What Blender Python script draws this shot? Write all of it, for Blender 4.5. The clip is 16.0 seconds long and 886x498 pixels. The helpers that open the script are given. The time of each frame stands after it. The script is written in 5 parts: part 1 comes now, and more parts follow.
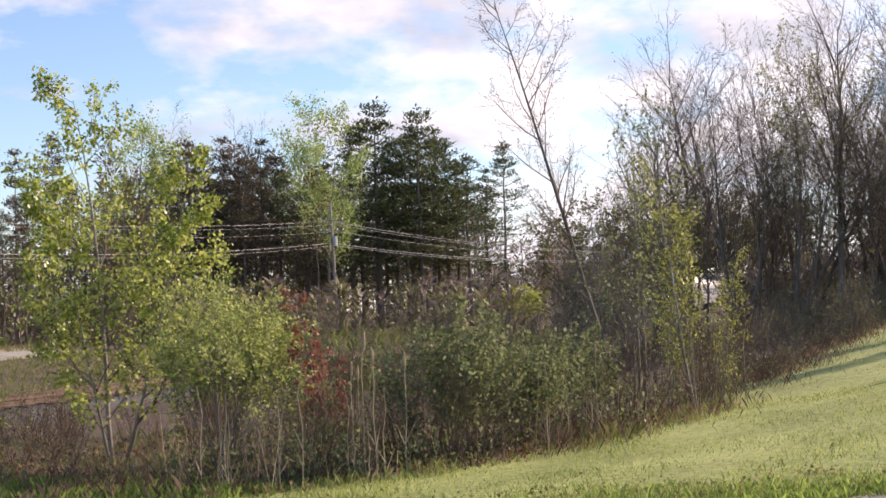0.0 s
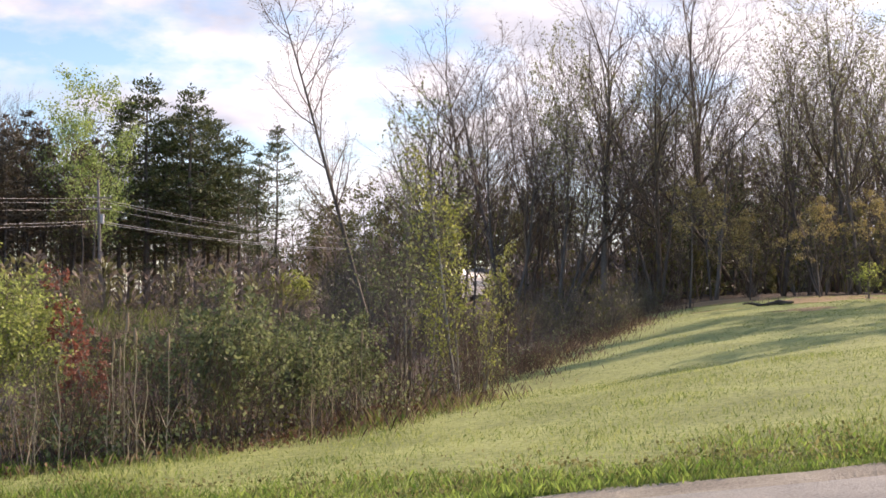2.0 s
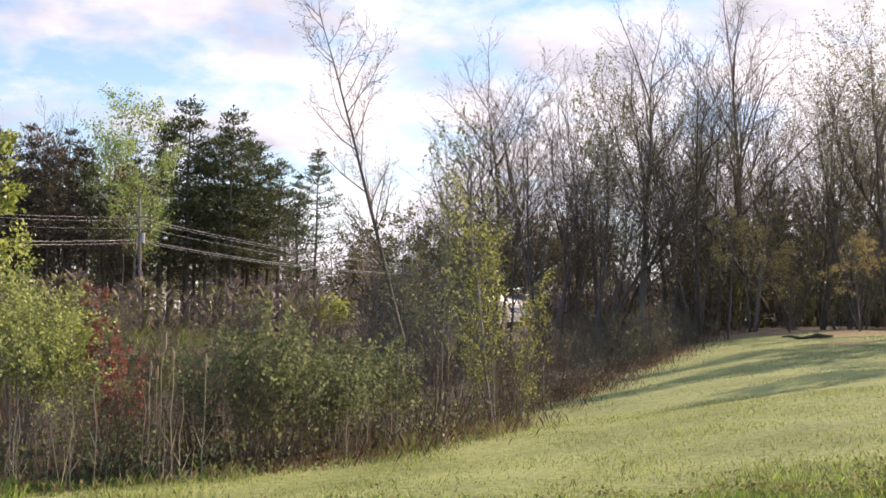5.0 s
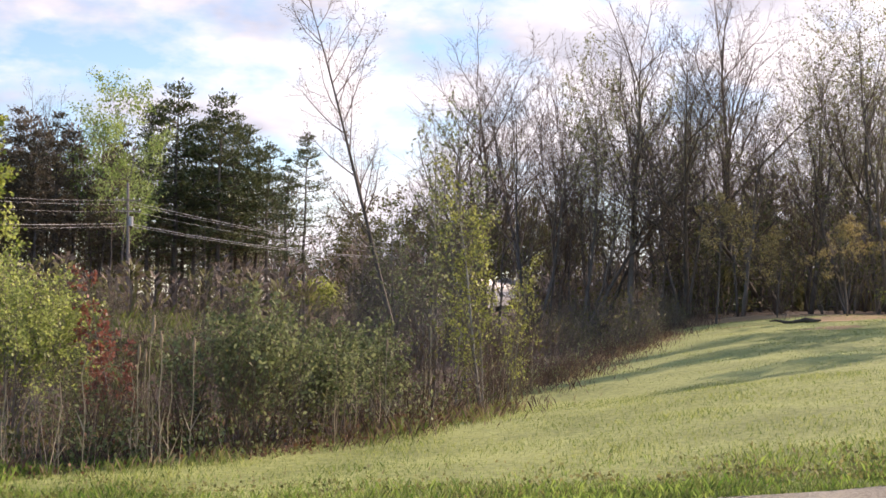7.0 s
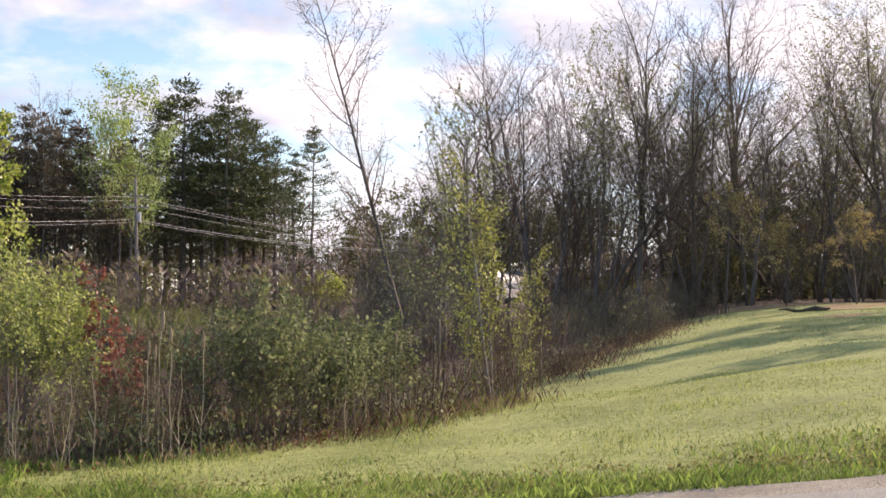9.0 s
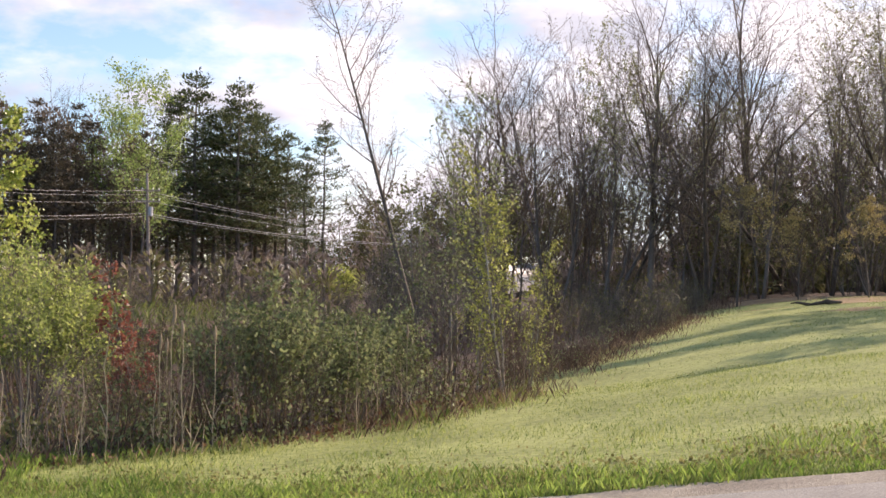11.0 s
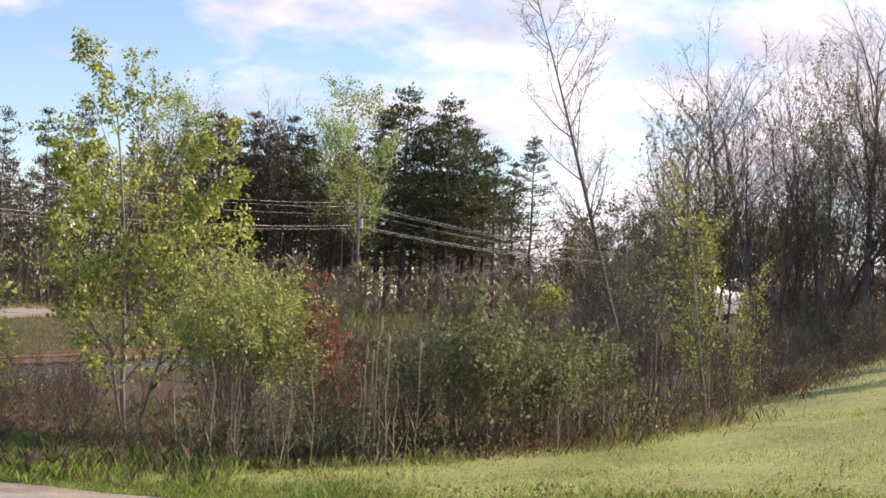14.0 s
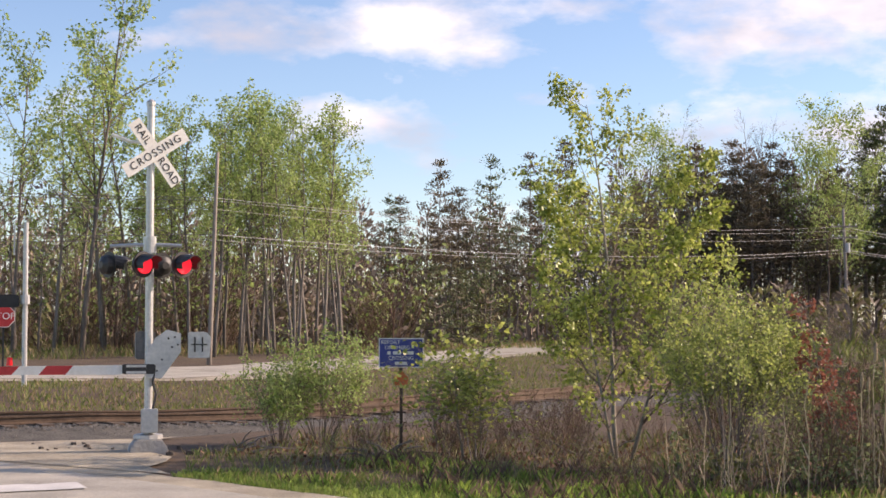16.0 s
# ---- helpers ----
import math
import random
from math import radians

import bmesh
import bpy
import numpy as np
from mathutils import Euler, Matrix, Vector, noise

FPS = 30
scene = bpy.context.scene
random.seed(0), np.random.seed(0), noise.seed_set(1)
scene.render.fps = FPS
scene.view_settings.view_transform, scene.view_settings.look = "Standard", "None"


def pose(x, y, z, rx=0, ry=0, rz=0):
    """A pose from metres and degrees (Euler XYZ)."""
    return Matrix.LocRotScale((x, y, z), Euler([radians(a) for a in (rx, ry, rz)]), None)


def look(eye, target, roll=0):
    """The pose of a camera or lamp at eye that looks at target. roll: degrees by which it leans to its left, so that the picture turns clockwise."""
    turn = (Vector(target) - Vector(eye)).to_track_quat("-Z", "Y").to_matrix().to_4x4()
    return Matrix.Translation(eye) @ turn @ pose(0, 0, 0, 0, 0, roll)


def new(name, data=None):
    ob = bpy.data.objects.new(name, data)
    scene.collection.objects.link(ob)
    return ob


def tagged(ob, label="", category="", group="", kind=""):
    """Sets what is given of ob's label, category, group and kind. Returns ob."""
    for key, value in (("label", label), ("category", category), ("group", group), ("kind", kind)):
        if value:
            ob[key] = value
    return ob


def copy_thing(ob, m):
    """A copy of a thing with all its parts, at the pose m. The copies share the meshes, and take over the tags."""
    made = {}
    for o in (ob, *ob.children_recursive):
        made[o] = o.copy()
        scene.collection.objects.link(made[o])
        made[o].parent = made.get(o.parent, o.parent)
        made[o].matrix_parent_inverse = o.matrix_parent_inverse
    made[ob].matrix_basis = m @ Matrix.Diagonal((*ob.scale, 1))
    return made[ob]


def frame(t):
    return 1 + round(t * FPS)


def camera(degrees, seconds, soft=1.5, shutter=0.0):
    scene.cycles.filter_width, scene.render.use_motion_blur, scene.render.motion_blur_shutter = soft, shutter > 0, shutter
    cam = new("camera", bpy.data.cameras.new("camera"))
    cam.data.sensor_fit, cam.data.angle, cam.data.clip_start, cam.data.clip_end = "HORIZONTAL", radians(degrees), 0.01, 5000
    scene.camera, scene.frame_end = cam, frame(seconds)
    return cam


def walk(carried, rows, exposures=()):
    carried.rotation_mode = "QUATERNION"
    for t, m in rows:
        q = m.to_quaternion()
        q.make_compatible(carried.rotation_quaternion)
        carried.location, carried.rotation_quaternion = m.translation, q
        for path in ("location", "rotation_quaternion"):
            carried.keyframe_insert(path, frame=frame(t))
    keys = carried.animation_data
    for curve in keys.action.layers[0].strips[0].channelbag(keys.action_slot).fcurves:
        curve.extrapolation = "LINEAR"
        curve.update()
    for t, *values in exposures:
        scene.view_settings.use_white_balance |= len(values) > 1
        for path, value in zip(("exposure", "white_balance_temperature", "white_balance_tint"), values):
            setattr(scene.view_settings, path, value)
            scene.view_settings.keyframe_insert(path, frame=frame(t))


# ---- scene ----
cam = camera(32.4, 16.0, soft=1.6)
EYE = Vector((0.0, 0.0, 2.1))
# seconds, heading (degrees right of +y), tilt, roll
HEADINGS = [
    (0.0, -7.567, 2.256, -2.038),
    (0.5, -2.164, 1.688, -0.315),
    (1.0, 1.316, 1.515, 0.142),
    (1.5, 0.867, 1.485, -0.102),
    (2.0, 1.018, 1.610, -0.032),
    (2.5, 0.652, 1.969, 0.911),
    (3.0, -0.238, 2.194, 2.308),
    (5.3, -0.323, 2.567, 1.026),
    (5.5, -0.218, 2.431, 0.987),
    (6.0, -0.129, 2.296, 1.161),
    (6.5, -0.020, 2.026, 1.100),
    (7.0, 0.000, 1.965, 1.287),
    (7.5, -0.019, 2.000, 1.460),
    (8.0, -0.003, 1.972, 1.300),
    (8.5, -0.128, 1.822, 0.772),
    (11.0, -0.721, 1.439, 0.587),
    (11.5, -1.336, 1.427, -0.049),
    (12.0, -2.217, 1.478, -0.640),
    (12.5, -2.854, 1.390, 0.138),
    (13.0, -3.948, 1.233, 0.703),
    (13.5, -6.051, 1.404, 2.908),
    (14.0, -8.477, 1.863, 2.351),
    (14.5, -11.078, 2.182, 2.406),
    (15.0, -14.396, 2.415, 0.461),
    (15.5, -19.086, 2.428, 0.282),
    (16.0, -26.482, 2.735, 0.000),
]


def heading(az, el):
    a, e = radians(az), radians(el)
    return Vector((math.sin(a) * math.cos(e), math.cos(a) * math.cos(e), math.sin(e)))


walk(cam, [(t, look(EYE, EYE + heading(az, el), roll)) for t, az, el, roll in HEADINGS],
     exposures=[(0.0, 0.47, 6880, 28), (11.0, 0.51, 6880, 28), (13.0, 0.58, 6880, 28), (14.5, 0.43, 6880, 28), (16.0, 0.45, 7000, 29)])

# ---- world and sun ----
SUN_AZ, SUN_EL = 51.0, 26.5
world = bpy.data.worlds.new("sky")
scene.world = world
world.use_nodes = True
wn, wl = world.node_tree.nodes, world.node_tree.links
wn.clear()
w_out = wn.new("ShaderNodeOutputWorld")
w_bg = wn.new("ShaderNodeBackground")
w_bg.inputs["Strength"].default_value = 0.094
sky = wn.new("ShaderNodeTexSky")
sky.sky_type = "NISHITA"
sky.sun_disc = False
sky.sun_elevation, sky.sun_rotation = radians(SUN_EL), radians(SUN_AZ)
sky.air_density, sky.dust_density, sky.ozone_density = 1.0, 0.0, 2.5
coord = wn.new("ShaderNodeTexCoord")
flat = wn.new("ShaderNodeMapping")
flat.inputs["Scale"].default_value = (1.0, 1.0, 2.3)
flat.inputs["Location"].default_value = (0.35, 0.1, 0.55)
wl.new(coord.outputs["Generated"], flat.inputs["Vector"])
puff = wn.new("ShaderNodeTexNoise")
puff.inputs["Scale"].default_value, puff.inputs["Detail"].default_value, puff.inputs["Roughness"].default_value = 7.5, 9.0, 0.56
wl.new(flat.outputs[0], puff.inputs["Vector"])
cover = wn.new("ShaderNodeValToRGB")
cover.color_ramp.elements[0].position, cover.color_ramp.elements[1].position = 0.47, 0.63
# thicker cloud towards the sun
toward = wn.new("ShaderNodeVectorMath")
toward.operation = "DOT_PRODUCT"
toward.inputs[1].default_value = (math.sin(radians(50)), math.cos(radians(50)), 0)
wl.new(coord.outputs["Generated"], toward.inputs[0])
thick = wn.new("ShaderNodeMath")
thick.operation = "MULTIPLY_ADD"
thick.inputs[1].default_value, thick.inputs[2].default_value = 0.28, -0.1
wl.new(toward.outputs["Value"], thick.inputs[0])
total = wn.new("ShaderNodeMath")
total.operation = "ADD"
wl.new(puff.outputs["Fac"], total.inputs[0])
wl.new(thick.outputs[0], total.inputs[1])
wl.new(total.outputs[0], cover.inputs["Fac"])
shade = wn.new("ShaderNodeTexNoise")
shade.inputs["Scale"].default_value, shade.inputs["Detail"].default_value = 9.0, 5.0
wl.new(flat.outputs[0], shade.inputs["Vector"])
cloud = wn.new("ShaderNodeValToRGB")
cloud.color_ramp.elements[0].position, cloud.color_ramp.elements[1].position = 0.40, 0.66
cloud.color_ramp.elements[0].color = (5.0, 5.6, 6.3, 1)
cloud.color_ramp.elements[1].color = (9.6, 10.0, 10.1, 1)
lighter = wn.new("ShaderNodeMath")
lighter.operation = "ADD"
wl.new(shade.outputs["Fac"], lighter.inputs[0])
wl.new(thick.outputs[0], lighter.inputs[1])
wl.new(lighter.outputs[0], cloud.inputs["Fac"])
w_mix = wn.new("ShaderNodeMix")
w_mix.data_type = "RGBA"
wl.new(cover.outputs["Color"], w_mix.inputs["Factor"])
deep = wn.new("ShaderNodeMix")
deep.data_type, deep.blend_type = "RGBA", "MULTIPLY"
deep.inputs["Factor"].default_value = 1.0
deep.inputs["B"].default_value = (1.2, 1.34, 1.4, 1)
wl.new(sky.outputs["Color"], deep.inputs["A"])
wl.new(deep.outputs["Result"], w_mix.inputs["A"])
wl.new(cloud.outputs["Color"], w_mix.inputs["B"])
wl.new(w_mix.outputs["Result"], w_bg.inputs["Color"])
wl.new(w_bg.outputs[0], w_out.inputs["Surface"])

sun = new("sun", bpy.data.lights.new("sun", "SUN"))
sun.data.energy, sun.data.angle, sun.data.color = 5.0, radians(0.5), (1.0, 0.87, 0.68)
sun.matrix_basis = look(heading(SUN_AZ, SUN_EL) * 200, (0, 0, 0))


# ---- materials ----
def material(name, dark, light, scale=4.0, rough=0.8, metal=0.0, bump=0.0, bump_scale=None, through_light=0.0,
             random_tint=0.0, fine=6.0, island=False, stretch=(1, 1, 1)):
    """Two colours mixed by a coarse and a fine noise; through_light lets thin leaves glow."""
    m = bpy.data.materials.new(name)
    m.use_nodes = True
    n, l = m.node_tree.nodes, m.node_tree.links
    b = n["Principled BSDF"]
    tc = n.new("ShaderNodeTexCoord")
    mp = n.new("ShaderNodeMapping")
    mp.inputs["Scale"].default_value = stretch
    l.new(tc.outputs["Object"], mp.inputs["Vector"])
    t1, t2 = n.new("ShaderNodeTexNoise"), n.new("ShaderNodeTexNoise")
    t1.inputs["Scale"].default_value, t1.inputs["Detail"].default_value = scale, 5.0
    t2.inputs["Scale"].default_value, t2.inputs["Detail"].default_value = scale * fine, 4.0
    l.new(mp.outputs[0], t1.inputs["Vector"])
    l.new(mp.outputs[0], t2.inputs["Vector"])
    add = n.new("ShaderNodeMath")
    add.operation = "ADD"
    l.new(t1.outputs["Fac"], add.inputs[0])
    l.new(t2.outputs["Fac"], add.inputs[1])
    last = add.outputs[0]
    if random_tint or island:
        src = n.new("ShaderNodeNewGeometry").outputs["Random Per Island"] if island else n.new("ShaderNodeObjectInfo").outputs["Random"]
        k = n.new("ShaderNodeMath")
        k.operation = "MULTIPLY_ADD"
        k.inputs[1].default_value, k.inputs[2].default_value = random_tint or 0.8, -0.5 * (random_tint or 0.8)
        l.new(src, k.inputs[0])
        a2 = n.new("ShaderNodeMath")
        a2.operation = "ADD"
        l.new(last, a2.inputs[0])
        l.new(k.outputs[0], a2.inputs[1])
        last = a2.outputs[0]
    rg = n.new("ShaderNodeMapRange")
    rg.inputs["From Min"].default_value, rg.inputs["From Max"].default_value = 0.65, 1.35
    l.new(last, rg.inputs["Value"])
    mix = n.new("ShaderNodeMix")
    mix.data_type = "RGBA"
    mix.inputs["A"].default_value, mix.inputs["B"].default_value = (*dark, 1), (*light, 1)
    l.new(rg.outputs[0], mix.inputs["Factor"])
    l.new(mix.outputs["Result"], b.inputs["Base Color"])
    b.inputs["Roughness"].default_value, b.inputs["Metallic"].default_value = rough, metal
    if bump:
        bp = n.new("ShaderNodeBump")
        bp.inputs["Strength"].default_value, bp.inputs["Distance"].default_value = bump, 0.03
        l.new((t2 if bump_scale is None else t1).outputs["Fac"], bp.inputs["Height"])
        l.new(bp.outputs[0], b.inputs["Normal"])
    if through_light:
        tr = n.new("ShaderNodeBsdfTranslucent")
        l.new(mix.outputs["Result"], tr.inputs["Color"])
        ms = n.new("ShaderNodeMixShader")
        ms.inputs["Fac"].default_value = through_light
        l.new(b.outputs[0], ms.inputs[1])
        l.new(tr.outputs[0], ms.inputs[2])
        l.new(ms.outputs[0], n["Material Output"].inputs["Surface"])
    return m


LAWN = material("lawn", (0.14, 0.18, 0.04), (0.45, 0.49, 0.15), 0.45, 0.9, bump=1.0, fine=22)
GREENBLADE = material("fresh_grass_blade", (0.1, 0.19, 0.03), (0.34, 0.45, 0.1), 0.5, 0.6, through_light=0.55, island=True)
BLADE = material("grass_blade", (0.13, 0.2, 0.04), (0.42, 0.46, 0.15), 0.5, 0.6, through_light=0.55, island=True)
DRYGRASS = material("dry_grass", (0.20, 0.14, 0.07), (0.42, 0.33, 0.18), 0.7, 0.8, through_light=0.25, island=True)
DEADSTEM = material("dead_brown_stems", (0.08, 0.05, 0.035), (0.22, 0.15, 0.1), 0.7, 0.9, through_light=0.15, island=True)
WEED = material("low_weeds", (0.13, 0.13, 0.04), (0.34, 0.31, 0.12), 1.0, 0.7, through_light=0.45, island=True)
# darker grass: shade put into the colour; also serves plain green weeds
DARKGRASS = material("shade_toned_grass", (0.10, 0.15, 0.03), (0.26, 0.29, 0.08), 0.7, 0.7, through_light=0.3, island=True)
DUFF = material("needle_duff", (0.22, 0.15, 0.07), (0.40, 0.29, 0.15), 0.9, 0.95, bump=0.8, fine=18)
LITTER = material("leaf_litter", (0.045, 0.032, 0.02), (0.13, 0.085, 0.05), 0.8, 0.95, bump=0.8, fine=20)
ASPHALT = material("asphalt", (0.2, 0.188, 0.16), (0.55, 0.515, 0.43), 0.9, 0.85, bump=0.4, fine=60)
GRAVEL = material("gravel", (0.19, 0.165, 0.12), (0.54, 0.48, 0.36), 1.5, 0.95, bump=0.8, fine=25)
BALLAST = material("ballast", (0.05, 0.047, 0.04), (0.145, 0.136, 0.117), 2.0, 0.95, bump=1.0, fine=12)
STONE = material("ballast_stone", (0.06, 0.057, 0.052), (0.22, 0.21, 0.19), 3.0, 0.9, island=True)
PAINTLINE = material("road_paint", (0.45, 0.44, 0.41), (0.7, 0.69, 0.66), 2.0, 0.8, fine=20)
BARK = material("grey_bark", (0.10, 0.088, 0.075), (0.28, 0.25, 0.215), 2.0, 0.95, bump=0.5, random_tint=0.3, stretch=(3, 3, 0.6))
# bark tone lifted: veiling glare over the backlit trunks is put into the colour
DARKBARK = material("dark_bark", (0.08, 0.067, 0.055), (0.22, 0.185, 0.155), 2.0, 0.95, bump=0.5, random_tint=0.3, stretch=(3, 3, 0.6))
PALEBARK = material("pale_bark", (0.16, 0.14, 0.11), (0.36, 0.33, 0.28), 3.0, 0.85, bump=0.3, random_tint=0.3, stretch=(2, 2, 1))
# twig tone raised as well, to stand in for glare
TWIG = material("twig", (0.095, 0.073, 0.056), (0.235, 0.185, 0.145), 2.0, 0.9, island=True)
REDTWIG = material("red_twig", (0.08, 0.05, 0.034), (0.19, 0.122, 0.085), 2.0, 0.9, island=True)
GREYTWIG = material("grey_twig", (0.11, 0.092, 0.076), (0.25, 0.215, 0.185), 2.0, 0.9, island=True)
REED = material("dry_reed", (0.26, 0.2, 0.12), (0.5, 0.42, 0.29), 2.0, 0.85, island=True)
CATTAIL = material("cattail_fluff", (0.25, 0.18, 0.11), (0.45, 0.36, 0.25), 12.0, 1.0, bump=0.6)
NEEDLE = material("pine_needles", (0.065, 0.09, 0.04), (0.22, 0.255, 0.11), 0.6, 0.6, through_light=0.15, island=True)
NEEDLE_DRY = material("brownish_needles", (0.095, 0.08, 0.052), (0.27, 0.22, 0.135), 0.6, 0.7, through_light=0.15, island=True)
WOODS_BROWN = material("bare_far_twigs", (0.15, 0.122, 0.098), (0.36, 0.295, 0.235), 0.3, 0.9, through_light=0.15, island=True)
WOODS_OLIVE = material("far_budding_twigs", (0.13, 0.135, 0.055), (0.32, 0.3, 0.13), 0.3, 0.8, through_light=0.25, island=True)
LEAF_NEW = material("new_leaves", (0.2, 0.3, 0.07), (0.46, 0.57, 0.2), 0.8, 0.6, through_light=0.52, island=True)
LEAF_YELLOW = material("yellow_green_leaves", (0.15, 0.21, 0.03), (0.58, 0.63, 0.17), 1.2, 0.38, through_light=0.5, island=True)
LEAF_SHRUB = material("shrub_leaves", (0.10, 0.13, 0.05), (0.34, 0.38, 0.175), 0.8, 0.7, through_light=0.45, island=True)
LEAF_OLIVE = material("olive_buds", (0.085, 0.09, 0.028), (0.2, 0.19, 0.065), 0.8, 0.7, through_light=0.3, island=True)
LEAF_PALE = material("pale_spring_leaves", (0.2, 0.22, 0.085), (0.42, 0.43, 0.2), 0.8, 0.6, through_light=0.4, island=True)
LEAF_BUD = material("tan_buds", (0.1, 0.075, 0.04), (0.25, 0.2, 0.105), 0.8, 0.7, through_light=0.25, island=True)
LEAF_SALLOW = material("olive_yellow_leaves", (0.18, 0.205, 0.04), (0.5, 0.52, 0.14), 1.2, 0.55, through_light=0.48, island=True)
LEAF_WILLOW = material("willow_leaves", (0.19, 0.25, 0.055), (0.51, 0.57, 0.18), 1.0, 0.5, through_light=0.56, island=True)
LEAF_BRONZE = material("bronze_leaves", (0.24, 0.195, 0.07), (0.5, 0.42, 0.18), 0.8, 0.6, through_light=0.4, island=True)
LEAF_RED = material("red_leaves", (0.2, 0.06, 0.04), (0.36, 0.15, 0.1), 1.5, 0.5, through_light=0.4, island=True)
LEAF_DEAD = material("dead_leaves", (0.10, 0.045, 0.025), (0.26, 0.14, 0.08), 1.2, 0.8, through_light=0.2, island=True)
STEEL = material("galvanised_steel", (0.42, 0.43, 0.43), (0.62, 0.62, 0.6), 3.0, 0.45, 0.6, bump=0.1)
WHITE = material("white_paint", (0.66, 0.65, 0.6), (0.82, 0.81, 0.77), 3.0, 0.5, bump=0.05)
BLACK = material("black_paint", (0.012, 0.012, 0.013), (0.035, 0.035, 0.036), 5.0, 0.45)
REDPAINT = material("red_paint", (0.4, 0.02, 0.022), (0.54, 0.04, 0.042), 4.0, 0.45)
REDLENS = material("red_lens", (0.6, 0.01, 0.015), (0.85, 0.02, 0.03), 8.0, 0.2)
BLUE = material("blue_sign", (0.02, 0.035, 0.2), (0.04, 0.06, 0.28), 4.0, 0.4)
ORANGE = material("orange_sign", (0.5, 0.1, 0.02), (0.68, 0.18, 0.04), 4.0, 0.5)
GREENSIGN = material("green_sign", (0.02, 0.16, 0.07), (0.03, 0.22, 0.1), 4.0, 0.5)
CONCRETE = material("concrete", (0.32, 0.3, 0.27), (0.5, 0.48, 0.44), 3.0, 0.9, bump=0.3)
RUST = material("rusty_rail", (0.07, 0.045, 0.03), (0.155, 0.105, 0.07), 2.0, 0.7, 0.2, bump=0.3)
RAILTOP = material("worn_rail_head", (0.3, 0.24, 0.2), (0.5, 0.43, 0.37), 3.0, 0.4, 0.6)
TIE = material("creosote_tie", (0.05, 0.035, 0.025), (0.13, 0.095, 0.07), 3.0, 0.95, bump=0.5, random_tint=0.6)
POLEWOOD = material("weathered_pole", (0.2, 0.17, 0.14), (0.38, 0.34, 0.3), 2.0, 0.9, bump=0.3, stretch=(4, 4, 0.4))
WIRE = material("aluminium_wire", (0.4, 0.4, 0.4), (0.6, 0.6, 0.6), 1.0, 0.7, 0.2)
DARKWIRE = material("black_cable_unlit_wire", (0.02, 0.02, 0.02), (0.05, 0.05, 0.05), 1.0, 0.6)
STAINLESS = material("stainless_side", (0.2, 0.2, 0.2), (0.34, 0.33, 0.32), 0.8, 0.45, 0.6, bump=0.1)
CASTIRON = material("dark_grey_casting", (0.09, 0.09, 0.09), (0.2, 0.2, 0.195), 4.0, 0.6, 0.3)
GLASS = material("dark_glass", (0.01, 0.012, 0.014), (0.03, 0.035, 0.04), 1.0, 0.08)
DEADWOOD = material("dead_wood", (0.035, 0.028, 0.023), (0.11, 0.09, 0.07), 3.0, 0.95, bump=0.5)
lit = bpy.data.materials.new("lit_headlight")
lit.use_nodes = True
lit.node_tree.nodes["Principled BSDF"].inputs["Emission Color"].default_value = (1, 0.9, 0.7, 1)
lit.node_tree.nodes["Principled BSDF"].inputs["Emission Strength"].default_value = 6.0
redlit = bpy.data.materials.new("lit_red_lens")
redlit.use_nodes = True
redlit.node_tree.nodes["Principled BSDF"].inputs["Base Color"].default_value = (0.7, 0.01, 0.015, 1)
redlit.node_tree.nodes["Principled BSDF"].inputs["Emission Color"].default_value = (1, 0.03, 0.05, 1)
redlit.node_tree.nodes["Principled BSDF"].inputs["Emission Strength"].default_value = 0.7


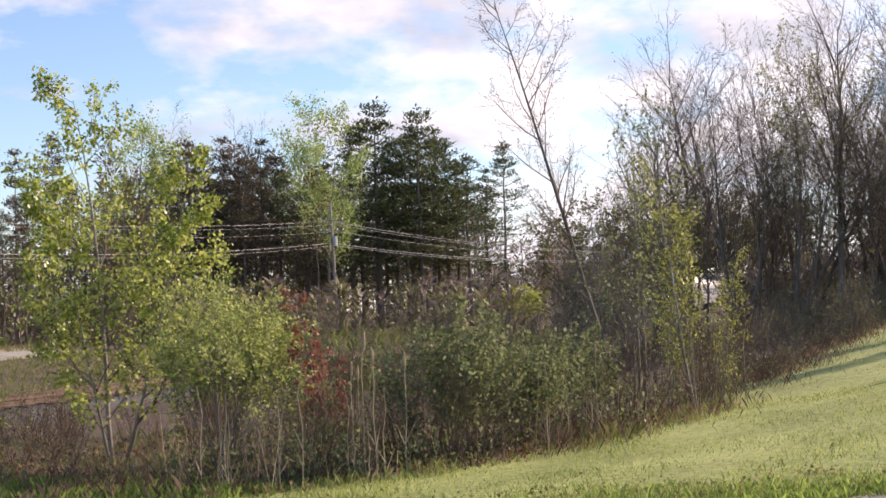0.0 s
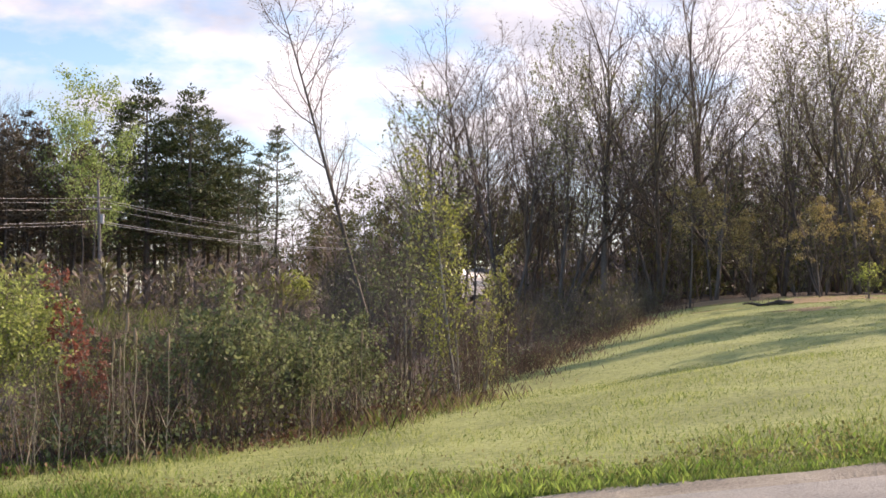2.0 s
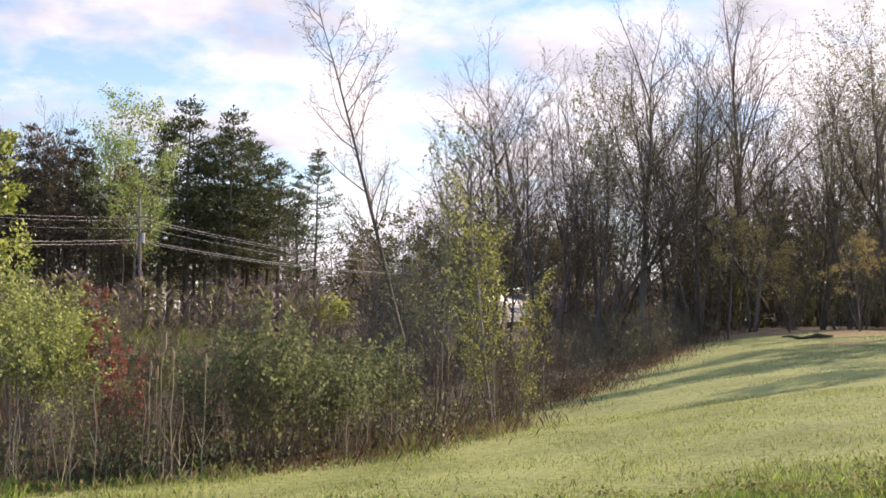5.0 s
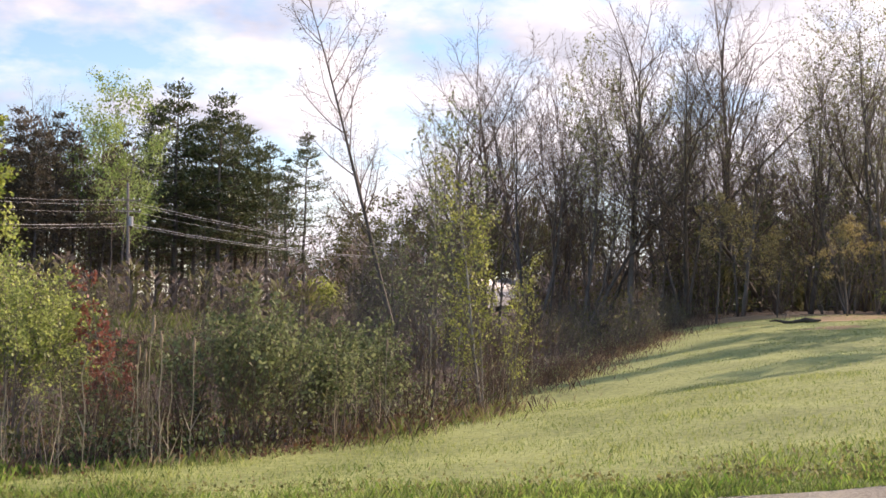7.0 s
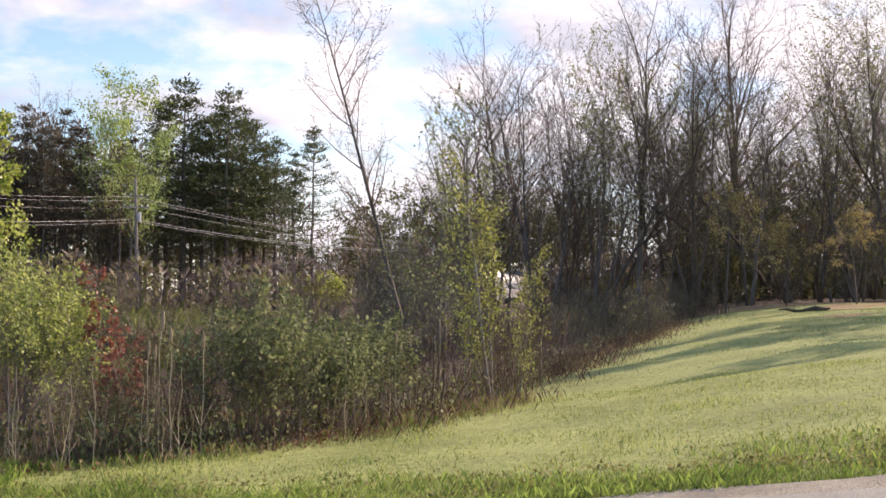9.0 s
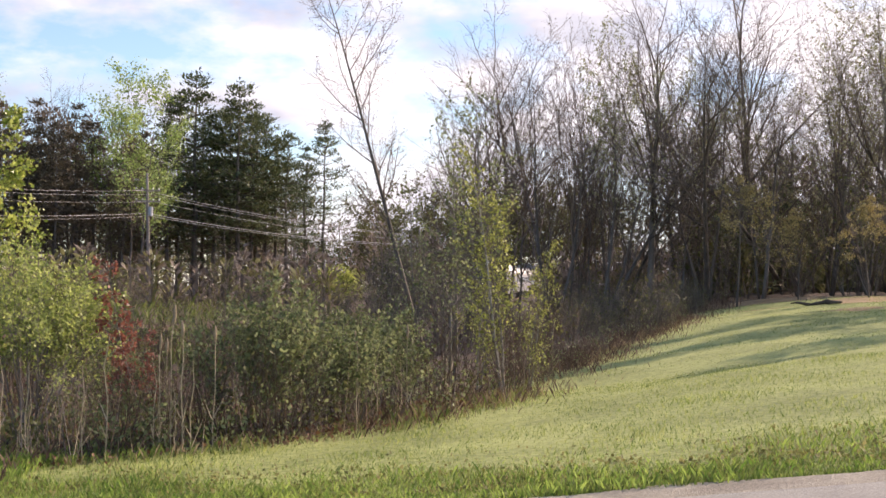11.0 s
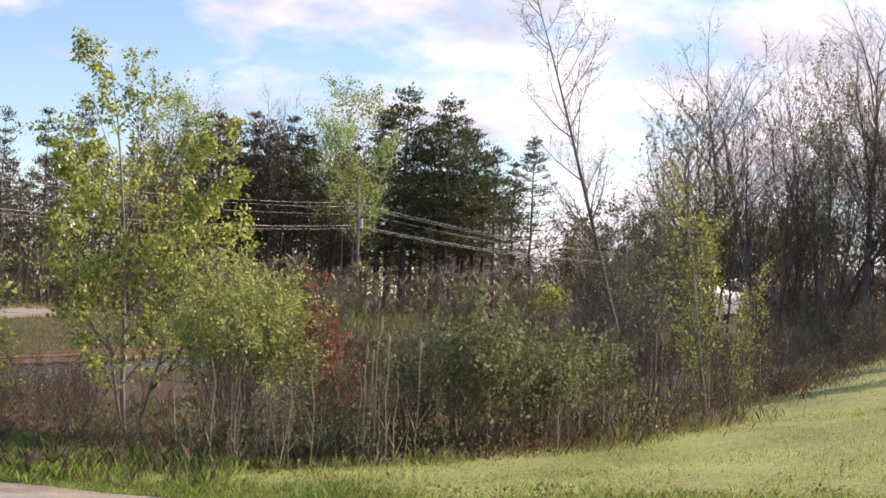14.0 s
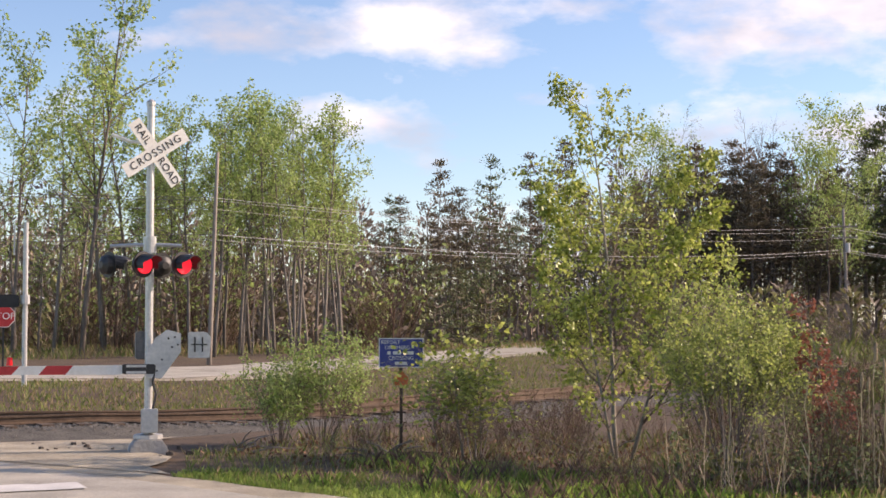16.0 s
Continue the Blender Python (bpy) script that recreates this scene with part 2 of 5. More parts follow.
# ---- mesh helpers ----
class Soup:
    """Vertices and faces gathered into one mesh."""

    def __init__(self):
        self.v, self.f = [], []

    def tube(self, pts, radii, sides=5, cap=True):
        base = len(self.v)
        for i, p in enumerate(pts):
            d = (pts[min(i + 1, len(pts) - 1)] - pts[max(i - 1, 0)])
            d = d.normalized() if d.length > 1e-6 else Vector((0, 0, 1))
            a = d.cross(Vector((0.31, 0.95, 0.07)))
            a = a.normalized() if a.length > 1e-3 else d.cross(Vector((1, 0, 0))).normalized()
            b = d.cross(a)
            for k in range(sides):
                w = 2 * math.pi * k / sides
                self.v.append(p + (a * math.cos(w) + b * math.sin(w)) * radii[i])
        for i in range(len(pts) - 1):
            for k in range(sides):
                k2 = (k + 1) % sides
                self.f.append((base + i * sides + k, base + i * sides + k2, base + (i + 1) * sides + k2, base + (i + 1) * sides + k))
        if cap:
            self.f.append(tuple(base + k for k in reversed(range(sides))))
            self.f.append(tuple(base + (len(pts) - 1) * sides + k for k in range(sides)))

    def spike(self, p, q, r):
        """A thin three-sided twig that tapers to a point."""
        d = q - p
        a = d.cross(Vector((0.3, 0.8, 0.5)))
        if a.length < 1e-6:
            return
        a = a.normalized() * r
        b = d.cross(a).normalized() * r
        n = len(self.v)
        self.v += [p + a, p - a * 0.5 + b * 0.87, p - a * 0.5 - b * 0.87, q]
        self.f += [(n, n + 1, n + 3), (n + 1, n + 2, n + 3), (n + 2, n, n + 3)]

    def leaf(self, p, d, side, length, width):
        n = len(self.v)
        m = p + d * (length * 0.5)
        self.v += [p, m + side * width * 0.5, p + d * length, m - side * width * 0.5]
        self.f.append((n, n + 1, n + 2, n + 3))

    def box(self, x0, y0, z0, x1, y1, z1):
        n = len(self.v)
        self.v += [Vector(c) for c in ((x0, y0, z0), (x1, y0, z0), (x1, y1, z0), (x0, y1, z0), (x0, y0, z1), (x1, y0, z1), (x1, y1, z1), (x0, y1, z1))]
        self.f += [tuple(n + i for i in q) for q in ((3, 2, 1, 0), (4, 5, 6, 7), (0, 1, 5, 4), (1, 2, 6, 5), (2, 3, 7, 6), (3, 0, 4, 7))]

    def prism(self, outline, y0, y1):
        """A flat outline in x and z, given depth along y."""
        n, k = len(self.v), len(outline)
        self.v += [Vector((x, y0, z)) for x, z in outline] + [Vector((x, y1, z)) for x, z in outline]
        self.f += [tuple(n + i for i in range(k)), tuple(n + k + i for i in reversed(range(k)))]
        self.f += [(n + i, n + k + i, n + k + (i + 1) % k, n + (i + 1) % k) for i in range(k)]

    def mesh(self, name, mat, smooth=False):
        me = bpy.data.meshes.new(name)
        me.from_pydata([tuple(p) for p in self.v], [], self.f)
        me.materials.append(mat)
        if smooth:
            me.shade_smooth()
        return me


def part(name, soup, mat, parent, label="", smooth=False, bevel=0.0):
    me = soup.mesh(name, mat, smooth)
    if bevel:
        bm = bmesh.new()
        bm.from_mesh(me)
        bmesh.ops.recalc_face_normals(bm, faces=bm.faces)
        bmesh.ops.bevel(bm, geom=bm.edges[:], offset=bevel, segments=2, affect="EDGES", clamp_overlap=True)
        bm.to_mesh(me)
        bm.free()
    ob = new(name, me)
    ob.parent = parent
    if label:
        tagged(ob, label)
    return ob


def thing(name, label, category, group="", kind=""):
    return tagged(new(name), label, category, group, kind)


def single(name, soup, mat, label, category, kind="", smooth=False, group=""):
    return tagged(new(name, soup.mesh(name, mat, smooth)), label, category, group, kind)


# ---- lie of the land ----
def smooth01(a, b, x):
    t = min(1.0, max(0.0, (x - a) / (b - a)))
    return t * t * (3 - 2 * t)


def track_x(y):
    """Centre line of the railway, which swings away to the right."""
    if y < 45:
        return -14.8 + 0.06 * (y - 45) - 0.00045 * (45 - y) ** 3
    if y < 81.5:
        return -14.8 + 0.06 * (y - 45) + 0.0013 * (y - 45) ** 2
    return -10.88 + 0.155 * (y - 81.5)


def edge_y(x):
    """Far edge of the near road."""
    return 12.6 - 0.342 * x


def brush_x(y):
    """Where the lawn ends and the thicket begins."""
    return (-5.0 + 5.0 * ((y - 16.6) / 4.9) ** 0.8 if y < 21.5 else 0.0 + 0.272 * (y - 21.5)) if y > 16.6 else -60.0


def ground_z(x, y):
    u = x - 0.1 * (min(y, 70.0) - 12)
    amp = 1.3 + 0.015 * (min(max(y, -10.0), 62.0) - 12)
    z = amp / (1 + math.exp(-max(-30, min(30, (u - 2.5) / 2.3))))
    # rough ground under the thicket
    if y > 17:
        z += 0.10 * noise.noise((x * 0.25, y * 0.25, 0)) * smooth01(17, 24, y)
    # the bank beyond the railway
    d = x - track_x(max(y, 20.0))
    z += 0.42 * smooth01(-4, -14, d) * smooth01(15, 30, y)
    # shallow bed of the railway
    z -= 0.05 * (1 - smooth01(1.8, 4.5, abs(d))) * smooth01(10, 16, y)
    return z


def on(az, dist, dz=0.0):
    a = radians(az)
    x, y = dist * math.sin(a), dist * math.cos(a)
    return Vector((x, y, ground_z(x, y) + dz))


# ---- ground, roads ----
def steps(*spans):
    out = []
    for a, b, s in spans:
        n = max(1, round((b - a) / s))
        out += [a + (b - a) * i / n for i in range(n)]
    return out + [spans[-1][1]]


def make_ground():
    xs = steps((-2500, -300, 440), (-300, -60, 20), (-60, -30, 3), (-30, 24, 0.6), (24, 60, 3), (60, 300, 20), (300, 2500, 440))
    ys = steps((-2500, -200, 460), (-200, 0, 20), (0, 10, 2), (10, 66, 0.6), (66, 160, 4), (160, 400, 20), (400, 3500, 400))
    v = [(x, y, ground_z(x, y)) for y in ys for x in xs]
    w = len(xs)
    f, mi = [], []
    for j in range(len(ys) - 1):
        for i in range(w - 1):
            f.append((j * w + i, j * w + i + 1, (j + 1) * w + i + 1, (j + 1) * w + i))
            cx, cy = (xs[i] + xs[i + 1]) / 2, (ys[j] + ys[j + 1]) / 2
            wob = 0.8 * noise.noise((cx * 0.5, cy * 0.5, 3))
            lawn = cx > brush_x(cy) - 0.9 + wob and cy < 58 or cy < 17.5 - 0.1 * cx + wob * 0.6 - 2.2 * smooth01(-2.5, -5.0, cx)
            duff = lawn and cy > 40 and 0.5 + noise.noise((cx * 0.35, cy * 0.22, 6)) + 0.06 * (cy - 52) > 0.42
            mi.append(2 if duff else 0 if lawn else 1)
    me = bpy.data.meshes.new("ground")
    me.from_pydata(v, [], f)
    me.materials.append(LAWN)
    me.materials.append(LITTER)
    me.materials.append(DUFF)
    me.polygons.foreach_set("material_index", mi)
    me.shade_smooth()
    return tagged(new("ground", me), "mown grass bank running into leaf-littered thicket floor", "ground", kind="structure")


make_ground()


def ribbon(name, mat, label, category, rows, lift):
    """A strip laid on the ground: rows of left and right edge points."""
    me = bpy.data.meshes.new(name)
    v, f = [], []
    k = 9
    for (xa, ya), (xb, yb) in rows:
        for i in range(k):
            x, y = xa + (xb - xa) * i / (k - 1), ya + (yb - ya) * i / (k - 1)
            v.append((x, y, ground_z(x, y) + lift))
    for j in range(len(rows) - 1):
        for i in range(k - 1):
            f.append((j * k + i, j * k + i + 1, (j + 1) * k + i + 1, (j + 1) * k + i))
    me.from_pydata(v, [], f)
    me.materials.append(mat)
    me.shade_smooth()
    return tagged(new(name, me), label, category, kind="structure")


def near_rows(d0, d1, x0=-34.0, x1=40.0, rag=0.0, seed=0):
    rows = []
    n = round((x1 - x0) / 0.7)
    for i in range(n + 1):
        x = x0 + (x1 - x0) * i / n
        j0 = rag * noise.noise((x * 0.9, seed, 0)) + rag * 0.6 * noise.noise((x * 3.1, seed, 5))
        rows.append(((x - 0.324 * (d0 + j0), edge_y(x) - 0.946 * (d0 + j0)), (x - 0.324 * d1, edge_y(x) - 0.946 * d1)))
    return rows


ribbon("road_shoulder", GRAVEL, "sandy gravel shoulder along the road edge", "shoulder", near_rows(0.0, 1.3, rag=0.3, seed=1), 0.025)
ribbon("road", ASPHALT, "worn grey asphalt country road", "road", near_rows(0.75, 8.0, rag=0.16, seed=7), 0.045)
ribbon("crossing_apron", GRAVEL, "sandy gravel apron beside the level crossing", "shoulder",
       [((-19.5 + 0.35 * i, 18.0 + 0.75 * i), (-12.6 - 0.62 * i - 0.3 * math.sin(i * 1.7), 17.0 + 0.72 * i)) for i in range(8)], 0.035)
ribbon("edge_line", PAINTLINE, "faded white painted edge line", "road marking", near_rows(3.6, 3.75, x0=-24, x1=-9), 0.055)


def side_road():
    rows = []
    for i in range(24):
        y = 30 + i * 3.6
        x = -27.5 - 0.0033 * max(0.0, y - 37) ** 2 - 1.15 * max(0.0, 37 - y)
        rows.append(((x - 6.3, y + 1.2), (x, y)))
    ribbon("far_road", ASPHALT, "pale asphalt road beyond the railway", "road", rows, 0.03)
    ribbon("far_shoulder", GRAVEL, "sandy gravel shoulder of the far road", "shoulder", [((b[0], b[1]), (b[0] + 1.3 + 0.4 * math.sin(b[1] * 1.3), b[1])) for a, b in rows], 0.02)


side_road()


ribbon("stop_line", PAINTLINE, "worn white painted stop line", "road marking",
       [((-14.6 + 0.24 * i, 13.3 + 0.3 * i - 0.12 * math.sin(i * 2.3)), (-14.0 + 0.24 * i, 12.8 + 0.3 * i + 0.1 * math.sin(i * 3.1))) for i in range(8)], 0.06)


# ---- railway ----
def rail_path(off, y0=14.0, y1=230.0, s=1.5):
    pts = []
    n = round((y1 - y0) / s)
    for i in range(n + 1):
        y = y0 + (y1 - y0) * i / n
        t = Vector((track_x(y + 0.5) - track_x(y - 0.5), 1.0, 0)).normalized()
        c = Vector((track_x(y), y, 0.0)) + Vector((t.y, -t.x, 0)) * off
        pts.append((c, t))
    return pts


def track_level(y):
    return ground_z(track_x(y), y) + 0.10


def make_railway():
    # ballast shoulder
    prof = [(-2.6, -0.16), (-1.7, 0.06), (-1.2, 0.08), (1.2, 0.08), (1.7, 0.06), (2.8, -0.10), (4.6, -0.13), (5.6, -0.22)]
    v, f = [], []
    path = rail_path(0.0, 12.0)
    for c, t in path:
        z = track_level(c.y) - 0.02
        for o, h in prof:
            q = c + Vector((t.y, -t.x, 0)) * o
            v.append((q.x, q.y, z + h + 0.02 * noise.noise((q.x * 2, q.y * 2, 0))))
    k = len(prof)
    for j in range(len(path) - 1):
        for i in range(k - 1):
            f.append((j * k + i, j * k + i + 1, (j + 1) * k + i + 1, (j + 1) * k + i))
    me = bpy.data.meshes.new("track_bed")
    me.from_pydata(v, [], f)
    me.materials.append(BALLAST)
    bed = tagged(new("track_bed", me), "dark crushed-stone railway ballast bed", "track bed", kind="structure")
    railway = thing("railway_track", "single railway track with rusty rails on dark ties", "railway track")
    for off in (-0.75, 0.75):
        s = Soup()
        path = rail_path(off, 12.0)
        for prof2 in ([(-0.07, 0.0), (0.07, 0.0), (0.07, 0.02), (0.012, 0.05), (0.012, 0.12), (0.036, 0.13), (0.036, 0.165), (-0.036, 0.165), (-0.036, 0.13), (-0.012, 0.12), (-0.012, 0.05), (-0.07, 0.02)],):
            n0, k = len(s.v), len(prof2)
            for c, t in path:
                z = track_level(c.y) + 0.09
                s.v += [Vector((c.x + t.y * o, c.y - t.x * o, z + h)) for o, h in prof2]
            for j in range(len(path) - 1):
                for i in range(k):
                    s.f.append((n0 + j * k + i, n0 + (j + 1) * k + i, n0 + (j + 1) * k + (i + 1) % k, n0 + j * k + (i + 1) % k))
        part("rail", s, RUST, railway, "rust-brown steel rail")
    s = Soup()
    s.box(-1.3, -0.115, -0.07, 1.3, 0.115, 0.095)
    tie_mesh = s.mesh("tie", TIE)
    rng = random.Random(5)
    for c, t in rail_path(0.0, 14.0, 120.0, 0.55)[:200]:
        ob = new("tie", tie_mesh)
        ob.parent = railway
        ob.matrix_basis = Matrix.Translation((c.x, c.y, track_level(c.y) + rng.uniform(-0.01, 0.01))) @ Matrix.Rotation(math.atan2(-t.x, t.y) + rng.uniform(-0.02, 0.02), 4, "Z")
    s = Soup()
    for i in range(9000):
        y = 16 + 50 * rng.random() ** 1.5
        o = rng.choice((-1, 1, 1)) * (0.3 + 2.4 * rng.random())
        o = o + 2.4 * rng.random() if o > 1.9 else o
        t = Vector((track_x(y + 0.5) - track_x(y - 0.5), 1.0, 0)).normalized()
        p = Vector((track_x(y) + t.y * o, y - t.x * o, track_level(y) + (0.06 if abs(o) < 1.7 else 0.06 - min(0.16, (abs(o) - 1.7) * 0.16))))
        r = rng.uniform(0.025, 0.055)
        n = len(s.v)
        s.v += [p + Vector((rng.uniform(.6, 1) * r * a, rng.uniform(.6, 1) * r * b, rng.uniform(.6, 1) * r * c)) for a, b, c in ((1, 0, 0), (-1, 0, 0), (0, 1, 0), (0, -1, 0), (0, 0, 1))]
        s.f += [(n, n + 2, n + 4), (n + 2, n + 1, n + 4), (n + 1, n + 3, n + 4), (n + 3, n, n + 4)]
    single("ballast_stones", s, STONE, "loose dark crushed stones along the rails", "ballast", "stuff")


make_railway()


# ---- plants ----
TOP = {}


def rand_dir(rng):
    while True:
        d = Vector((rng.uniform(-1, 1), rng.uniform(-1, 1), rng.uniform(-1, 1)))
        if 0.05 < d.length < 1:
            return d.normalized()


def grow(wood, twigs, tips, rng, p, d, length, r, level, cfg):
    segs = cfg["segs"][level]
    pts, radii = [p.copy()], [r]
    d = d.normalized()
    end = cfg["taper"] if level == 0 else 0.25
    for i in range(segs):
        d = (d + rand_dir(rng) * cfg["wander"][level] + Vector((0, 0, cfg["up"][level]))).normalized()
        pts.append(pts[-1] + d * (length / segs))
        radii.append(r * (1 - (1 - end) * (i + 1) / segs))
    if level >= cfg["levels"] - 1:
        twigs.spike(pts[0], pts[-1], r)
        tips.append((pts[0], pts[-1]))
        return
    (wood if level == 0 else twigs).tube(pts, radii, cfg.get("sides", (7, 5, 3, 3))[level], cap=level == 0)
    kids = cfg["kids"][level]
    for i in range(kids):
        t = cfg["first"][level] + (1 - cfg["first"][level]) * (i + rng.random()) / kids
        a = min(int(t * segs), segs - 1)
        q = pts[a].lerp(pts[a + 1], t * segs - a)
        along = (pts[a + 1] - pts[a]).normalized()
        out = rand_dir(rng)
        out = (out - along * out.dot(along)).normalized()
        ang = radians(rng.gauss(cfg["angle"][level], 10))
        shape = cfg["shape"](t) if level == 0 else 1.15 - 0.5 * t
        kid_len = length * cfg["ratio"][level] * shape * rng.uniform(0.7, 1.25)
        grow(wood, twigs, tips, rng, q, along * math.cos(ang) + out * math.sin(ang), kid_len, max(cfg["min_r"], r * (1 - 0.7 * t) * cfg["thin"][level]), level + 1, cfg)
    tips.append((pts[-2], pts[-1]))


def leaves_at(s, rng, tips, per_tip, size, spread, keep=1.0, droop=0.0):
    for a, b in tips:
        if rng.random() > keep:
            continue
        for _ in range(per_tip):
            p = a.lerp(b, rng.uniform(0.25, 1.05)) + rand_dir(rng) * (spread * rng.random())
            d = rand_dir(rng)
            d = (d + Vector((0, 0, -droop))).normalized()
            side = d.cross(rand_dir(rng))
            if side.length < 0.05:
                continue
            k = size * rng.uniform(0.6, 1.3)
            s.leaf(p, d, side.normalized(), k, k * 0.7)


TREE = dict(levels=4, segs=(7, 4, 2, 1), taper=0.12, wander=(0.07, 0.2, 0.25, 0.2), up=(0.05, 0.13, 0.06, 0.03), kids=(14, 7, 5), first=(0.26, 0.2, 0.12),
            angle=(42, 40, 42), ratio=(0.42, 0.42, 0.42), thin=(0.42, 0.4, 0.5), min_r=0.007, shape=lambda t: 1.25 - 0.9 * t)


def make_tree(name, label, seed, height, radius, bark, twig_mat, leaf_mat=None, per_tip=3, leaf=0.16, spread=0.3, keep=1.0, stems=1, lean=(0, 0), group="", **changes):
    """A forked tree: trunk, branches and crown, standing at the origin."""
    rng = random.Random(seed)
    cfg = dict(TREE, **changes)
    ob = thing(name, label, "tree" if "tree" in name or "birch" in name or "sapling" in name else "shrub", group)
    boles, twigs, crown, tips = [], Soup(), Soup(), []
    for k in range(stems):
        if k == 0 or stems <= 3:
            boles.append(Soup())
        base = Vector((rng.uniform(-1, 1), rng.uniform(-1, 1), 0)) * (radius * 2.2 if stems > 1 else 0)
        d = Vector((lean[0] + (rng.gauss(0, 0.16) if stems > 1 else 0), lean[1] + (rng.gauss(0, 0.16) if stems > 1 else 0), 1))
        h = height * (rng.uniform(*cfg.get("others", (0.75, 1.0))) if k else 1.0)
        grow(boles[-1], twigs, tips, rng, base - Vector((0, 0, 0.25)), d, h + 0.25, radius * (rng.uniform(0.6, 0.9) if k else 1.0), 0, cfg)
    if stems > 3:
        tagged(part("stem_work", boles[0], bark, ob, smooth=True), kind="stuff")
    else:
        for bole in boles:
            part("trunk", bole, bark, ob, smooth=True)
    tagged(part("limb_work", twigs, twig_mat, ob), kind="stuff")
    if leaf_mat:
        leaves_at(crown, rng, tips, per_tip, leaf, spread, keep, 0.2)
        tagged(part("crown", crown, leaf_mat, ob), kind="stuff")
    TOP[ob.name] = max(v.z for v in twigs.v)
    return ob


def make_pine(name, label, seed, height, radius, needle, first=0.4, width=3.0, whorls=13, group="", clumps=13, needle_len=0.5, ragged=0.5):
    """A pine with whorls of level boughs, each a flat plate of needle tufts."""
    rng = random.Random(seed)
    ob = thing(name, label, "tree", group)
    wood, twigs, crown = Soup(), Soup(), Soup()
    pts = [Vector((0.3 * noise.noise((seed, i * 0.5, 0)), 0.3 * noise.noise((seed, i * 0.5, 9)), -0.3 + (height + 0.3) * i / 8)) for i in range(9)]
    wood.tube(pts, [radius * (1 - 0.93 * i / 8) for i in range(9)], 7)

    def tufts(c, out, count, spread, size):
        for _ in range(count):
            q = c + Vector((rng.gauss(0, spread), rng.gauss(0, spread), rng.gauss(0, spread * 0.5)))
            dd = (out * 0.6 + rand_dir(rng) * Vector((1, 1, 0.35)) + Vector((0, 0, 0.4))).normalized()
            side = dd.cross(Vector((rng.uniform(-0.5, 0.5), rng.uniform(-0.5, 0.5), 1)))
            if side.length > 0.05:
                k = size * rng.uniform(0.55, 1.25)
                crown.leaf(q, dd, side.normalized(), k, k * 0.4)

    for w in range(whorls):
        k = (w + rng.uniform(0.1, 0.9)) / whorls
        t = first + (1 - first) * k
        a = min(int(t * 8), 7)
        root = pts[a].lerp(pts[a + 1], t * 8 - a)
        turn = rng.uniform(0, 6.283)
        boughs = rng.choice((4, 5, 5, 6)) if k < 0.85 else 4
        for b in range(boughs):
            if rng.random() < 0.22 * ragged:
                continue
            ang = turn + 6.283 * b / boughs + rng.gauss(0, 0.25)
            reach = width * (1.0 - 0.9 * k ** 1.1) * (0.6 + 0.4 * smooth01(0, 0.25, k)) * rng.uniform(1 - 0.75 * ragged, 1.12)
            d = Vector((math.cos(ang), math.sin(ang), -0.08 + 0.5 * k)).normalized()
            foot = root + Vector((0, 0, rng.gauss(0, 0.35) * (1 - k)))
            end = foot + d * reach + Vector((0, 0, 0.1 * reach))
            mid = foot.lerp(end, 0.5) - Vector((0, 0, 0.07 * reach))
            twigs.tube([foot, mid, end], [0.05, 0.034, 0.012], 3, cap=False)
            across = Vector((-d.y, d.x, 0)).normalized()
            for c in range(max(3, int(clumps * (0.35 + 0.65 * reach / width)))):
                u = 1.0 - 0.68 * rng.random() ** 1.5
                q = (foot.lerp(mid, u * 2) if u < 0.5 else mid.lerp(end, u * 2 - 1)) + across * rng.gauss(0, 0.2) * reach * (1.25 - u)
                tufts(q, d, 7, 0.2 + 0.04 * reach, needle_len)
    tufts(pts[8], Vector((0, 0, 1)), 14, 0.22, needle_len)
    for i in range(12):  # dead stubs under the crown
        t = rng.uniform(0.12, first)
        q = pts[0].lerp(pts[8], t)
        w = rng.uniform(0, 6.28)
        twigs.spike(q, q + Vector((math.cos(w), math.sin(w), rng.uniform(-0.15, 0.2))) * rng.uniform(0.6, 2.0), 0.03)
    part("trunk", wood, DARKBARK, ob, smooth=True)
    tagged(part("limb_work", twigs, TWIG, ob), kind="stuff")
    tagged(part("crown", crown, needle, ob), kind="stuff")
    TOP[ob.name] = height + 0.3
    return ob


SHRUB = dict(sides=(4, 3, 3), levels=3, segs=(4, 3, 1), taper=0.2, wander=(0.16, 0.2, 0.2), up=(0.05, 0.08, 0.04), kids=(9, 6), first=(0.25, 0.15), angle=(34, 38),
             ratio=(0.42, 0.5), thin=(0.5, 0.5), min_r=0.0028, shape=lambda t: 1.1 - 0.5 * t)


